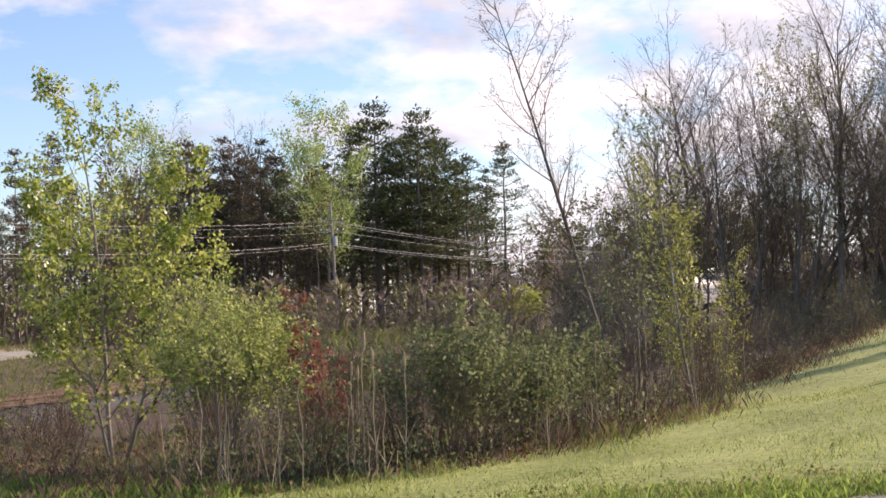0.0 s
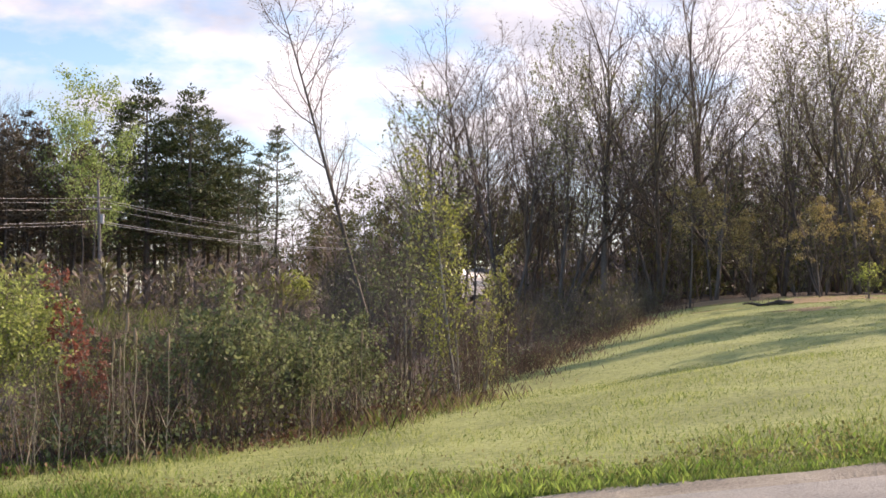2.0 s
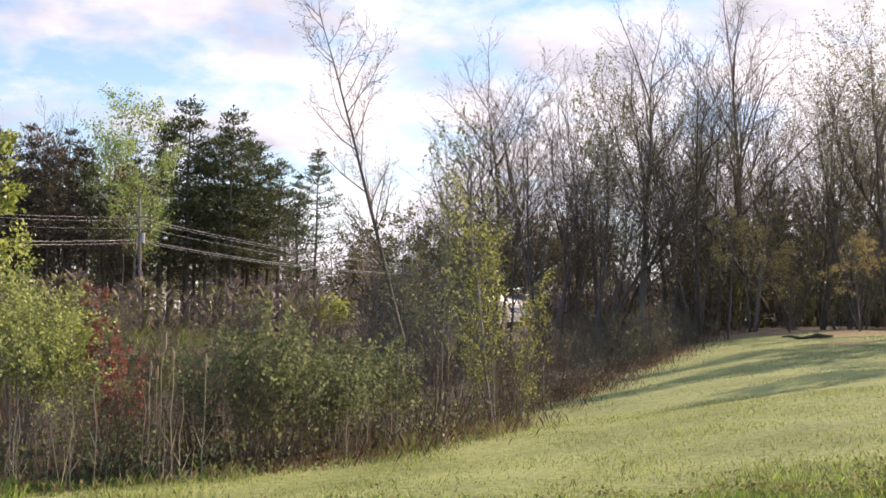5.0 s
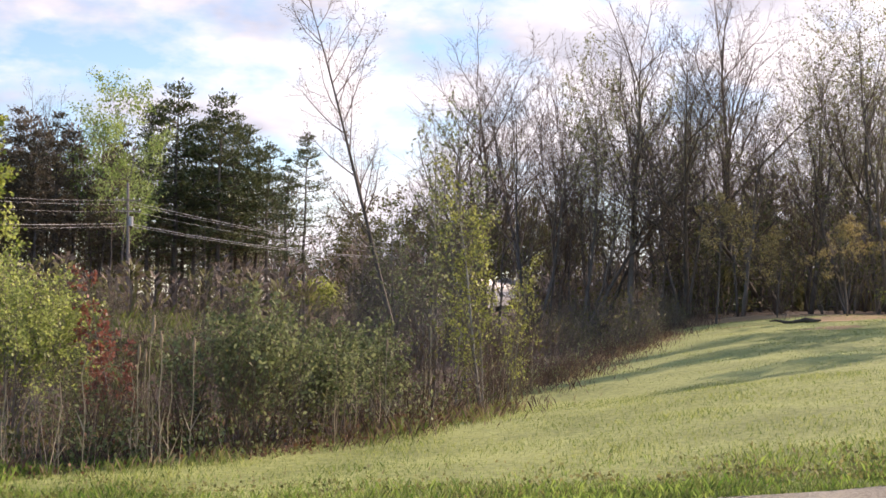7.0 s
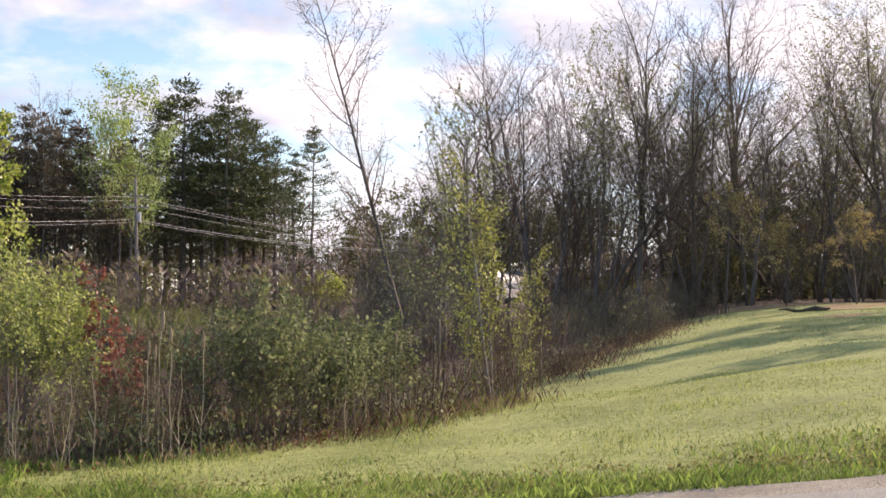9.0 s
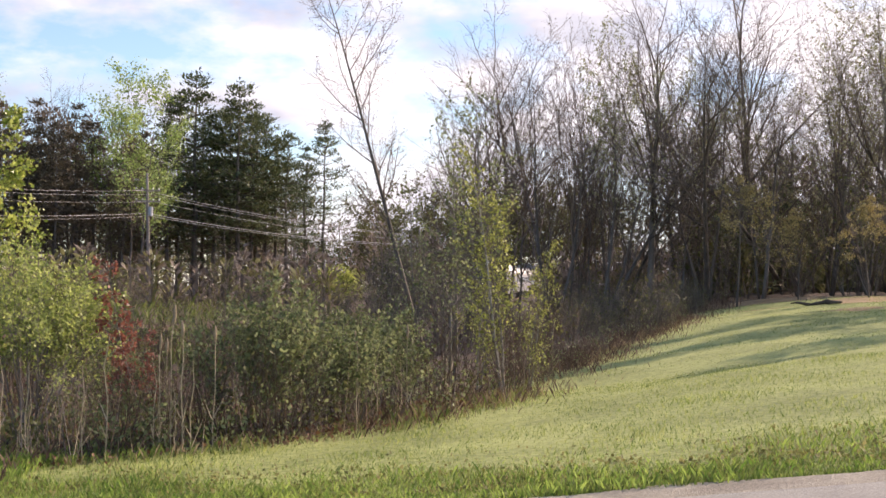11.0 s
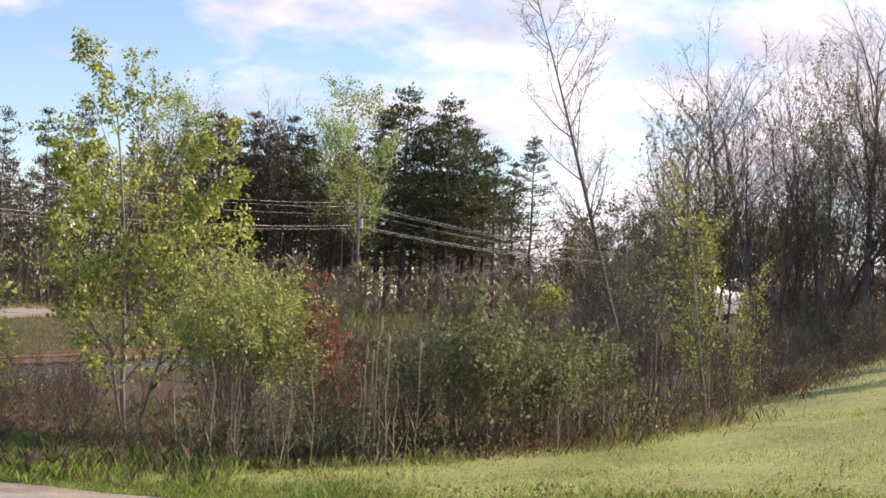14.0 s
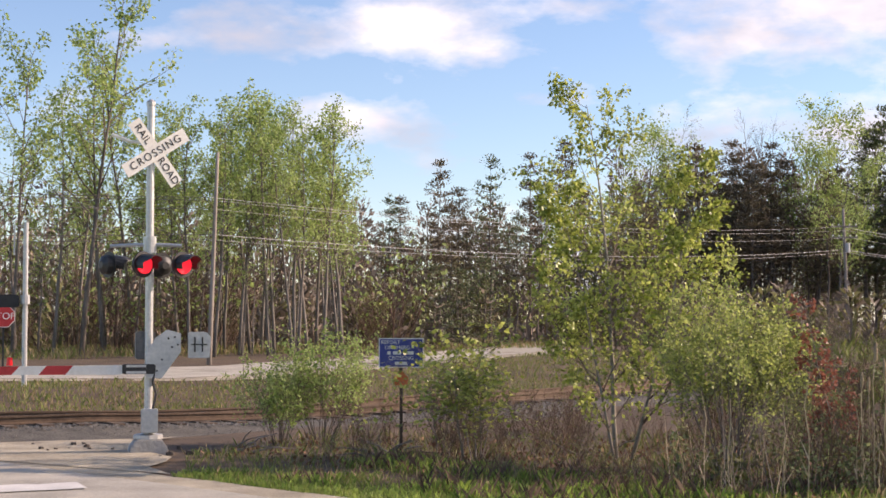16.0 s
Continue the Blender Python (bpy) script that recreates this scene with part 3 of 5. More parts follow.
def make_shrub(name, label, seed, height, stems, flare, bark, leaf_mat=None, per_tip=2, leaf=0.05, spread=0.07, keep=1.0, r=0.012, group="", **changes):
    rng = random.Random(seed)
    cfg = dict(SHRUB, **changes)
    ob = thing(name, label, "shrub" if "sapling" not in name else "tree", group)
    wood, tips, crown = Soup(), [], Soup()
    for k in range(stems):
        w = rng.uniform(0, 6.28)
        o = Vector((math.cos(w), math.sin(w), 0))
        u = rng.random() ** 0.6
        d = o * flare * u * 1.2 + Vector((0, 0, 1))
        h = height * (1 - 0.35 * u * rng.random())
        grow(wood, wood, tips, rng, o * flare * 0.25 * u - Vector((0, 0, 0.1)), d, h, r * rng.uniform(0.7, 1.2), 0, cfg)
    tagged(part("stem_work", wood, bark, ob), kind="stuff")
    TOP[ob.name] = max(v.z for v in wood.v)
    if leaf_mat:
        leaves_at(crown, rng, tips, per_tip, leaf, spread, keep, 0.1)
        tagged(part("foliage", crown, leaf_mat, ob), kind="stuff")
    return ob


used = set()


def put(proto, x, y, turn=0.0, size=1.0, tall=None, dz=0.0, label=""):
    m = Matrix.Translation((x, y, ground_z(x, y) + dz)) @ Matrix.Rotation(turn, 4, "Z") @ Matrix.Diagonal((size, size, tall or size, 1))
    if proto.name in used:
        ob = copy_thing(proto, m)
    else:
        used.add(proto.name)
        proto.matrix_basis = m
        ob = proto
    if label:
        tagged(ob, label)
    return ob


def put_top(proto, base_h, az, dist, el, turn=0.0, wide=1.0):
    """Stands a tree at a heading and distance so that its top reaches an elevation."""
    p = on(az, dist)
    k = (EYE.z + dist * math.tan(radians(el)) - p.z) / TOP[proto.name]
    return put(proto, p.x, p.y, turn, k * wide, k)


rng = random.Random(11)
G_RIGHT, G_PINE, G_ASPEN, G_MID = "bare hardwoods above the lawn", "pines beyond the railway", "young trees along the far road", "trees beyond the railway"
VASE = dict(kids=(13, 8, 7), first=(0.24, 0.16, 0.08), angle=(34, 36, 38), ratio=(0.44, 0.5, 0.5), up=(0.04, 0.16, 0.1, 0.05),
            wander=(0.1, 0.2, 0.26, 0.2), min_r=0.0085, thin=(0.5, 0.45, 0.5), taper=0.08, others=(0.7, 1.0), shape=lambda t: 1.3 - 0.8 * t)
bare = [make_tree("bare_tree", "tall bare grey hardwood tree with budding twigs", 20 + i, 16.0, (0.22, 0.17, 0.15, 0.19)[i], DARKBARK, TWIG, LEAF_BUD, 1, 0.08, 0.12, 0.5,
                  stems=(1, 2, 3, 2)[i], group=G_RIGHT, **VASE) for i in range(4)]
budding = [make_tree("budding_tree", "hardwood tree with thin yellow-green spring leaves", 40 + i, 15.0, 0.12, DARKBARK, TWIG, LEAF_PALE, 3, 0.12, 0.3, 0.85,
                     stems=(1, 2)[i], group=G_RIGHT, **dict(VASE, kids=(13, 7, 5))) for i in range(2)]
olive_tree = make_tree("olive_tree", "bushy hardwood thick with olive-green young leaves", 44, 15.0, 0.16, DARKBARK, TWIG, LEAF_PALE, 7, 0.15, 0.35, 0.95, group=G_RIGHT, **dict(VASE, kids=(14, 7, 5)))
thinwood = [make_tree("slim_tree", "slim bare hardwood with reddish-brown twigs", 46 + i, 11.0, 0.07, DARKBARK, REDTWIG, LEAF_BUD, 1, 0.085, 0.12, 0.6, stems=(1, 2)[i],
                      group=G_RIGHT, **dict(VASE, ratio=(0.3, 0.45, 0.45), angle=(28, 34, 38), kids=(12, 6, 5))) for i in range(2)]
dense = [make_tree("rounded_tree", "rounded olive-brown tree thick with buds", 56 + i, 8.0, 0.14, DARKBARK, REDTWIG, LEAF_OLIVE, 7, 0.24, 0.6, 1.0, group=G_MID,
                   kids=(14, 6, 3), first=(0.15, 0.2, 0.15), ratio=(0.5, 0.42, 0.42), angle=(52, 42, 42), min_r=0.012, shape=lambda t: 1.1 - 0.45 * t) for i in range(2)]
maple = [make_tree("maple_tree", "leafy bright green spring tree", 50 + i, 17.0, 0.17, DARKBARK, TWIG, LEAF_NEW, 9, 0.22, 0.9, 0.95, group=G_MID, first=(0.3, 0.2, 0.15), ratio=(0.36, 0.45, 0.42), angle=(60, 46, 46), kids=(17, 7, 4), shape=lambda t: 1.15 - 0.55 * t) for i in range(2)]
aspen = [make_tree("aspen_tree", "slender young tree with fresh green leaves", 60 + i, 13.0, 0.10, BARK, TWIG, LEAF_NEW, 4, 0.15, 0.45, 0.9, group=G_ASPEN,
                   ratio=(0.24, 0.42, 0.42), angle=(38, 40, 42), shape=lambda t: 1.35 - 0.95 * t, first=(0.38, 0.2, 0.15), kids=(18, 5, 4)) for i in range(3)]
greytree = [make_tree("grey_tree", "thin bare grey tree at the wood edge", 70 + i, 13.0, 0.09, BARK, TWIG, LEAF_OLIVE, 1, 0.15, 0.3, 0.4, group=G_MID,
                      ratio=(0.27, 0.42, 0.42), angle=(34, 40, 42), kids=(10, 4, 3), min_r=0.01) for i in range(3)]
pine = [make_pine("pine_tree", "tall dark green white pine", 80 + i, 19.0, 0.24, NEEDLE, (0.3, 0.36, 0.25)[i], 5.0, 16, G_PINE, 14, 0.36, 0.6) for i in range(3)]
drypine = [make_pine("thin_pine_tree", "thin-crowned brownish pine with bare lower trunk", 90 + i, 17.0, 0.16, NEEDLE_DRY, (0.4, 0.5, 0.34)[i], 3.2, 15, G_PINE, 11, 0.32, 0.8) for i in range(3)]
darkpine = [make_pine("dark_pine_tree", "slim dark pine standing against the sky", 95 + i, 16.0, 0.15, NEEDLE, 0.46, 3.0, 13, G_PINE, 9, 0.32, 0.95) for i in range(2)]
fir = [make_pine("young_fir_tree", "small dense green conifer", 99, 5.0, 0.09, NEEDLE, 0.05, 1.9, 11, G_PINE, 5, 0.26, 0.3)]


def scatter(protos, n, az0, az1, d0, d1, base_h, el0, el1, seed):
    r = random.Random(seed)
    for i in range(n):
        az = az0 + (az1 - az0) * (i + r.random()) / n
        put_top(r.choice(protos), base_h, az, r.uniform(d0, d1), r.uniform(el0, el1), r.uniform(0, 6.28), r.uniform(0.9, 1.15))


# young green trees at the far road
for az, el in ((-44.5, 9.6), (-43.4, 10.6), (-42.2, 10.4), (-40.8, 9.2), (-39.8, 11.3), (-39.0, 10.5), (-37.9, 9.1), (-36.3, 7.9), (-35.0, 8.1), (-34.0, 7.8), (-33.0, 7.7), (-32.1, 8.3), (-31.2, 7.0), (-30.4, 5.7)):
    put_top(rng.choice(aspen), 13.0, az, rng.uniform(72, 84), el, rng.uniform(0, 6.28), 1.05)
scatter(aspen, 26, -47, -29.5, 76, 108, 13.0, 4.0, 8.0, 1)
scatter(aspen, 16, -37.5, -30.2, 72, 86, 13.0, 6.6, 7.9, 12)
scatter(greytree, 30, -47, -28, 74, 104, 13.0, 2.5, 6.6, 2)
# thin wood with sky behind the trunks
for az, el, kind in ((-28.5, 4.8, 1), (-26.6, 6.1, 0), (-25.6, 5.2, 0), (-24.7, 6.3, 1), (-23.7, 6.5, 1), (-22.9, 7.0, 0), (-21.9, 6.8, 0), (-20.8, 6.4, 1), (-20.0, 7.0, 0)):
    put_top((drypine if kind == 0 else darkpine)[rng.randrange(2)], (17.0, 16.0)[kind], az, rng.uniform(100, 116), el, rng.uniform(0, 6.28))
scatter(greytree, 36, -30, -17, 92, 130, 13.0, 2.0, 5.8, 3)
scatter(drypine, 20, -29, -17, 105, 130, 17.0, 4.0, 6.4, 4)
for az, d in ((-26.8, 92), (-24.9, 96), (-25.8, 99)):
    put_top(fir[0], 5.0, az, d, 2.0 + 0.6 * rng.random())
# mixed wood left of the pole
for az, el, p, h in ((-19.1, 8.0, maple[0], 17.0), (-17.4, 8.2, budding[0], 15.0), (-16.1, 7.5, drypine[0], 17.0), (-15.0, 7.8, bare[0], 16.0), (-14.3, 7.7, bare[3], 16.0), (-15.6, 7.5, drypine[2], 17.0), (-14.6, 7.2, drypine[1], 17.0), (-18.2, 7.6, drypine[2], 17.0), (-12.7, 8.4, maple[1], 17.0), (-12.0, 6.8, maple[0], 17.0), (-13.6, 6.6, drypine[1], 17.0)):
    put_top(p, h, az, rng.uniform(128, 140), el, rng.uniform(0, 6.28), 0.95 if p in maple else 1.0)
for az, el in ((-17.0, 8.1), (-16.4, 8.5), (-15.7, 8.2), (-15.0, 7.9), (-14.3, 8.1), (-13.7, 7.3), (-11.9, 6.9)):
    put_top(rng.choice(drypine), 17.0, az, rng.uniform(130, 142), el, rng.uniform(0, 6.28), 1.15)
scatter(drypine, 16, -19.5, -11.5, 130, 160, 17.0, 5.2, 6.9, 5)
scatter(maple + budding, 6, -20, -11, 150, 170, 17.0, 3.5, 5.0, 55)
scatter(greytree, 44, -20, -5.5, 120, 150, 13.0, 1.8, 4.8, 6)
scatter(drypine, 8, -13, -6.5, 142, 180, 17.0, 3.0, 4.6, 61)
# the stand of white pines
for az, el in ((-11.0, 6.5), (-10.6, 6.7), (-10.0, 6.8), (-9.3, 6.0), (-8.9, 6.2), (-8.4, 6.5), (-7.9, 6.1), (-7.4, 6.0), (-6.6, 5.4), (-5.9, 5.3), (-5.2, 5.2), (-9.7, 6.4), (-8.7, 5.6), (-7.7, 5.5), (-7.0, 5.2)):
    put_top(rng.choice(pine), 19.0, az, rng.uniform(138, 156) if az < -6 else 136, el + 0.5, rng.uniform(0, 6.28), 1.1 if az < -6 else 0.85)
scatter(pine, 8, -12.5, -7.5, 150, 172, 19.0, 4.8, 6.0, 7)
# far woods that close the view
for i in range(36):
    az = -48 + i * 2.0 + rng.uniform(-0.4, 0.4)
    put_top(rng.choice(pine + drypine), 18.0, az, rng.uniform(230, 320), rng.uniform(1.3, 2.3) if az < 0 else rng.uniform(2.5, 4.0), rng.uniform(0, 6.28), 1.7)
for i in range(13):
    az = -30 + i * 2.0 + rng.uniform(-0.2, 0.2)
    put_top(fir[0], 5.0, az, rng.uniform(165, 240), rng.uniform(0.8, 1.6) if az < -19 else rng.uniform(1.6, 3.2), rng.uniform(0, 6.28), 1.1)
for i in range(9):
    az = -47 + i * 1.9 + rng.uniform(-0.2, 0.2)
    put_top(rng.choice(fir + budding), 5.0, az, rng.uniform(110, 150), rng.uniform(1.6, 3.4), rng.uniform(0, 6.28), 1.1)


# the wood's interior, too deep and dense to tell its trees apart
def far_woods(name, label, mat, seed, stands):
    s, r = Soup(), random.Random(seed)
    for count, az0, az1, d0, d1, el0, el1, low in stands:
        for i in range(count):
            az = az0 + (az1 - az0) * (i + r.random()) / count
            q = on(az, r.uniform(d0, d1))
            d = math.hypot(q.x, q.y)
            top = EYE.z + d * math.tan(math.radians(r.uniform(el0, el1)))
            h = max(2.0, top - q.z)
            s.tube([q, q + Vector((r.uniform(-0.3, 0.3), 0, h * 0.5)), q + Vector((r.uniform(-0.5, 0.5), 0, h * 0.95))], [0.16, 0.11, 0.03], 4, cap=False)
            w = r.uniform(0.22, 0.34) * h if h < 8 else r.uniform(1.9, 3.2)
            for k in range(int(26 * h)):
                t = low + (1 - low) * r.random()
                rad = w * (1.0 - 0.75 * max(0.0, t - 0.45) / 0.55) * math.sqrt(r.random())
                a = r.uniform(0, 6.283)
                p = q + Vector((rad * math.cos(a), rad * math.sin(a), h * t))
                u = Vector((math.cos(a) * 0.7, math.sin(a) * 0.7, r.uniform(0.1, 1.3))).normalized()
                side = u.cross(rand_dir(r))
                if side.length > 0.1:
                    g = r.uniform(0.35, 0.85)
                    s.leaf(p, u, side.normalized(), g, g * r.uniform(0.15, 0.5))
    return tagged(new(name, s.mesh(name, mat)), label, "woods", kind="stuff")


far_woods("brown_woods", "dense brown leafless woods behind the tall pines", WOODS_BROWN, 301,
          ((74, -47, -29.5, 100, 140, 2.0, 5.2, 0.0), (34, -30, -19.5, 135, 170, 2.2, 4.4, 0.08), (34, -20, -11.5, 150, 175, 4.0, 6.6, 0.08), (18, -13, -5.5, 175, 200, 3.0, 4.4, 0.05),
           (46, -30, -5, 106, 126, 0.5, 1.5, 0.0), (44, -47, -28, 92, 106, 0.5, 1.7, 0.0), (8, -5, -0.8, 120, 160, 1.4, 2.4, 0.0), (26, 8, 26, 98, 130, 3.0, 5.8, 0.03), (26, 7, 26, 84, 100, 1.6, 3.4, 0.0), (44, 3, 9.5, 76, 110, 0.5, 1.9, 0.0)))
far_woods("budding_woods", "olive budding woods in the depth of the forest", WOODS_OLIVE, 302,
          ((18, -46, -30, 112, 150, 1.8, 3.8, 0.05), (16, -30, -19.5, 130, 160, 1.8, 3.8, 0.05), (14, -20, -11.5, 145, 165, 3.0, 5.2, 0.05), (30, -30, -5, 104, 122, 0.4, 1.2, 0.0), (22, -47, -28, 88, 102, 0.4, 1.4, 0.0), (14, 8, 26, 100, 130, 2.0, 4.4, 0.03)))
far_woods("dark_understory", "dark undergrowth deep under the hardwoods", WOODS_OLIVE, 303,
          ((60, 8.5, 27, 72, 92, 1.4, 3.7, 0.0), (50, 9, 27, 70, 90, 0.4, 1.2, 0.0)))
# hardwoods above the lawn
for az, el, p, h in ((-0.4, 6.5, budding[0], 15.0), (0.2, 8.3, bare[0], 16.0), (1.2, 11.0, bare[3], 16.0), (2.0, 9.0, bare[1], 16.0), (3.2, 9.8, bare[2], 16.0), (4.3, 9.6, bare[1], 16.0), (5.3, 10.0, budding[1], 15.0),
                     (5.9, 10.5, bare[2], 16.0), (7.0, 11.4, bare[0], 16.0), (8.2, 12.0, bare[1], 16.0), (9.3, 12.6, bare[2], 16.0), (10.1, 12.8, bare[3], 16.0), (11.0, 12.3, bare[1], 16.0),
                     (12.3, 11.6, bare[2], 16.0), (13.4, 10.5, budding[0], 15.0), (14.8, 10.4, budding[1], 15.0), (16.3, 11.0, budding[0], 15.0), (17.6, 11.5, bare[2], 16.0), (19.2, 12.5, budding[1], 15.0)):
    put_top(p, h, az, rng.uniform(61, 72), el + (1.0 if az > 2 else 0.3), rng.uniform(0, 6.28), 1.1)
scatter(bare, 16, 4, 22, 70, 100, 16.0, 7.0, 10.5, 8)
scatter(thinwood, 8, 3.4, 9, 58, 70, 11.0, 5.5, 8.8, 86)
scatter(thinwood, 6, -1.0, 3.4, 52, 66, 11.0, 5.0, 8.0, 88)
scatter(thinwood, 20, 9, 23, 63, 84, 11.0, 5.0, 8.5, 87)
scatter(budding, 6, 2, 22, 66, 85, 15.0, 6.5, 9.0, 81)
scatter(fir, 20, 8.5, 26, 66, 92, 5.0, 2.2, 4.2, 82)
scatter(drypine, 9, 8, 25, 74, 95, 17.0, 4.0, 7.5, 85)
scatter(fir, 12, 8, 25, 92, 135, 5.0, 1.5, 3.2, 84)
scatter(dense, 22, -3.7, 5.5, 222, 250, 8.0, 2.3, 3.4, 83)
scatter(dense, 24, -9, 1.5, 200, 216, 8.0, 1.2, 1.9, 89)
put_top(olive_tree, 15.0, 5.3, 62, 10.2, 1.0, 0.85)
for az, el in ((13.6, 9.8), (14.9, 10.4), (16.0, 10.8), (17.0, 10.0), (12.6, 7.5), (15.5, 7.0)):
    put_top(rng.choice(budding), 15.0, az, rng.uniform(62, 70), el, rng.uniform(0, 6.28), 1.35)
# the wood goes on past the end of the lawn and throws long streaks of shade over it
for x, y, h in ((16.5, 33.0, 7.5), (19.5, 37.5, 9.5), (17.5, 41.5, 10.0), (23.0, 36.0, 8.5), (21.5, 46.0, 10.0), (26.0, 43.0, 10.5), (24.0, 52.0, 12.0), (31.0, 49.0, 13.0)):
    kind = rng.choice(pine[1:] + budding[1:])
    put(kind, x, y, rng.uniform(0, 6.28), h / TOP[kind.name] * 1.25, h / TOP[kind.name])

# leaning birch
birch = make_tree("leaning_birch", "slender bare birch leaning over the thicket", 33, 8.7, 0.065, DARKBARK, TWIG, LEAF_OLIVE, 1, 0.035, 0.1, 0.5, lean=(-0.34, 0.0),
                  wander=(0.03, 0.15, 0.22, 0.2), up=(-0.0, 0.12, 0.05, 0.0), kids=(26, 10, 7), first=(0.33, 0.15, 0.1), ratio=(0.18, 0.42, 0.4), angle=(40, 42, 42), min_r=0.004, shape=lambda t: 1.2 - 0.45 * t)
p = on(-0.95, 32)
put(birch, p.x, p.y)

# near saplings and shrubs
sap = make_tree("leafy_sapling", "slender sapling with shiny yellow-green spring leaves", 5, 5.9, 0.042, PALEBARK, TWIG, LEAF_YELLOW, 6, 0.07, 0.14, 0.95, stems=3,
                others=(0.6, 0.86), kids=(24, 7, 4), first=(0.14, 0.12, 0.1), ratio=(0.3, 0.4, 0.4), angle=(50, 44, 45), min_r=0.003, wander=(0.05, 0.16, 0.25, 0.2),
                up=(0.04, 0.1, 0.04, 0.0), shape=lambda t: 1.3 - 1.0 * t)
p = on(-19.9, 23)
put(sap, p.x, p.y, 3.4, 1.0)
willow = make_shrub("willow_shrub", "rounded willow shrub with fresh green leaves on grey stems", 6, 2.75, 24, 0.5, GREYTWIG, LEAF_WILLOW, 6, 0.058, 0.09, 1.0, 0.016,
                    kids=(11, 7), first=(0.42, 0.15))
p = on(-16.0, 20.8)
put(willow, p.x, p.y, 0.0, 0.84)
small_sap = make_tree("small_sapling", "small spreading sapling with yellow-green leaves", 8, 2.2, 0.016, BARK, TWIG, LEAF_YELLOW, 2, 0.085, 0.12, 0.34, stems=5,
                      kids=(10, 5, 3), first=(0.3, 0.15, 0.1), ratio=(0.5, 0.42, 0.42), angle=(58, 42, 45), min_r=0.0025, lean=(0.12, 0.0))
p = on(-26.6, 24)
put(small_sap, p.x, p.y, 0.0, 1.2, 0.92)
p = on(-25.2, 23)
put(small_sap, p.x, p.y, 1.9, 0.75)
p = on(-25.7, 23.5)
put(small_sap, p.x, p.y, 4.1, 0.95, 0.74)
green_bush = make_shrub("green_shrub", "low feathery green shrub beside the signal", 12, 1.9, 20, 0.5, TWIG, LEAF_NEW, 3, 0.06, 0.09, 1.0, 0.01)
p = on(-31.0, 26.5)
put(green_bush, p.x, p.y)
p = on(-32.6, 26)
put(green_bush, p.x, p.y, 2.0, 0.8)
leafy = [make_shrub("leafy_shrub", "dull green leafy shrub in the thicket", 14 + i, 1.9, 16, 0.45, TWIG, LEAF_SHRUB, 4, 0.062, 0.07, 0.95, 0.01, kids=(9, 6)) for i in range(2)]
for az, d, s in ((-7.5, 20.2, 1.04), (-6.5, 20.8, 0.88), (-3.9, 21.6, 0.76), (-2.6, 23.2, 0.74), (-5.2, 22.2, 0.66), (-12.8, 23, 0.7)):
    p = on(az, d)
    put(rng.choice(leafy), p.x, p.y, rng.uniform(0, 6.28), s)
yellow = make_tree("yellow_sapling", "slim upright sapling with yellow-green leaves", 17, 4.3, 0.035, PALEBARK, TWIG, LEAF_SALLOW, 2, 0.06, 0.12, 0.75, stems=2,
                   others=(0.8, 0.9), kids=(18, 6, 4), first=(0.14, 0.15, 0.1), ratio=(0.2, 0.45, 0.42), angle=(34, 42, 45), min_r=0.003, shape=lambda t: 1.2 - 0.5 * t)
greysap = make_tree("grey_sapling", "slender grey sapling with dull green new leaves", 18, 5.2, 0.04, BARK, GREYTWIG, LEAF_SHRUB, 1, 0.07, 0.1, 0.6, stems=2,
                    others=(0.7, 0.9), kids=(20, 7, 5), first=(0.2, 0.15, 0.1), ratio=(0.24, 0.45, 0.42), angle=(36, 42, 45), min_r=0.004)
for proto, az, d, s in ((yellow, 1.7, 25.5, 0.93), (yellow, 2.5, 26.5, 0.62), (yellow, 0.6, 26.5, 0.8), (greysap, -0.4, 28.5, 1.0), (greysap, 0.8, 31, 1.12), (greysap, -1.8, 30, 0.75)):
    p = on(az, d)
    put(proto, p.x, p.y, rng.uniform(0, 6.28), s)
red = make_tree("red_maple_sapling", "slim forked maple sapling with red young leaves", 19, 2.3, 0.014, GREYTWIG, GREYTWIG, LEAF_RED, 2, 0.07, 0.07, 0.7, stems=2,
                others=(0.6, 0.7), kids=(9, 4, 3), first=(0.5, 0.2, 0.1), ratio=(0.26, 0.42, 0.4), angle=(46, 42, 45), min_r=0.003)
for az, d, turn, s in ((-11.5, 21, 0.0, 1.0), (-12.9, 20.5, 2.2, 0.66), (-12.2, 20.2, 4.0, 0.6)):
    p = on(az, d)
    put(red, p.x, p.y, turn, s)
bronze = make_tree("bronze_beech", "low spreading beech with bronze-yellow leaves", 22, 6.5, 0.07, DARKBARK, TWIG, LEAF_BRONZE, 5, 0.11, 0.22, 0.85, first=(0.54, 0.2, 0.15), ratio=(0.5, 0.42, 0.42), angle=(80, 40, 42), up=(0.05, 0.02, 0.0, 0.0))
for az, d, s in ((10.2, 56, 0.66), (12.4, 57, 0.7), (14.9, 55, 0.74), (16.6, 53, 0.76), (18.5, 54, 0.8)):
    p = on(az, d)
    put(bronze, p.x, p.y, rng.uniform(0, 6.28), s)

sunlit = make_shrub("sunlit_shrub", "sunlit yellow-green shrub at the far wood edge", 24, 3.2, 14, 0.6, TWIG, LEAF_YELLOW, 4, 0.2, 0.3, 1.0, 0.02, min_r=0.012, kids=(7, 4))
for az, d, s in ((-5.3, 150, 1.0), (-4.7, 146, 1.1), (-4.2, 152, 0.9), (-6.1, 148, 0.75)):
    p = on(az, d)
    put(sunlit, p.x, p.y, rng.uniform(0, 6.28), s)
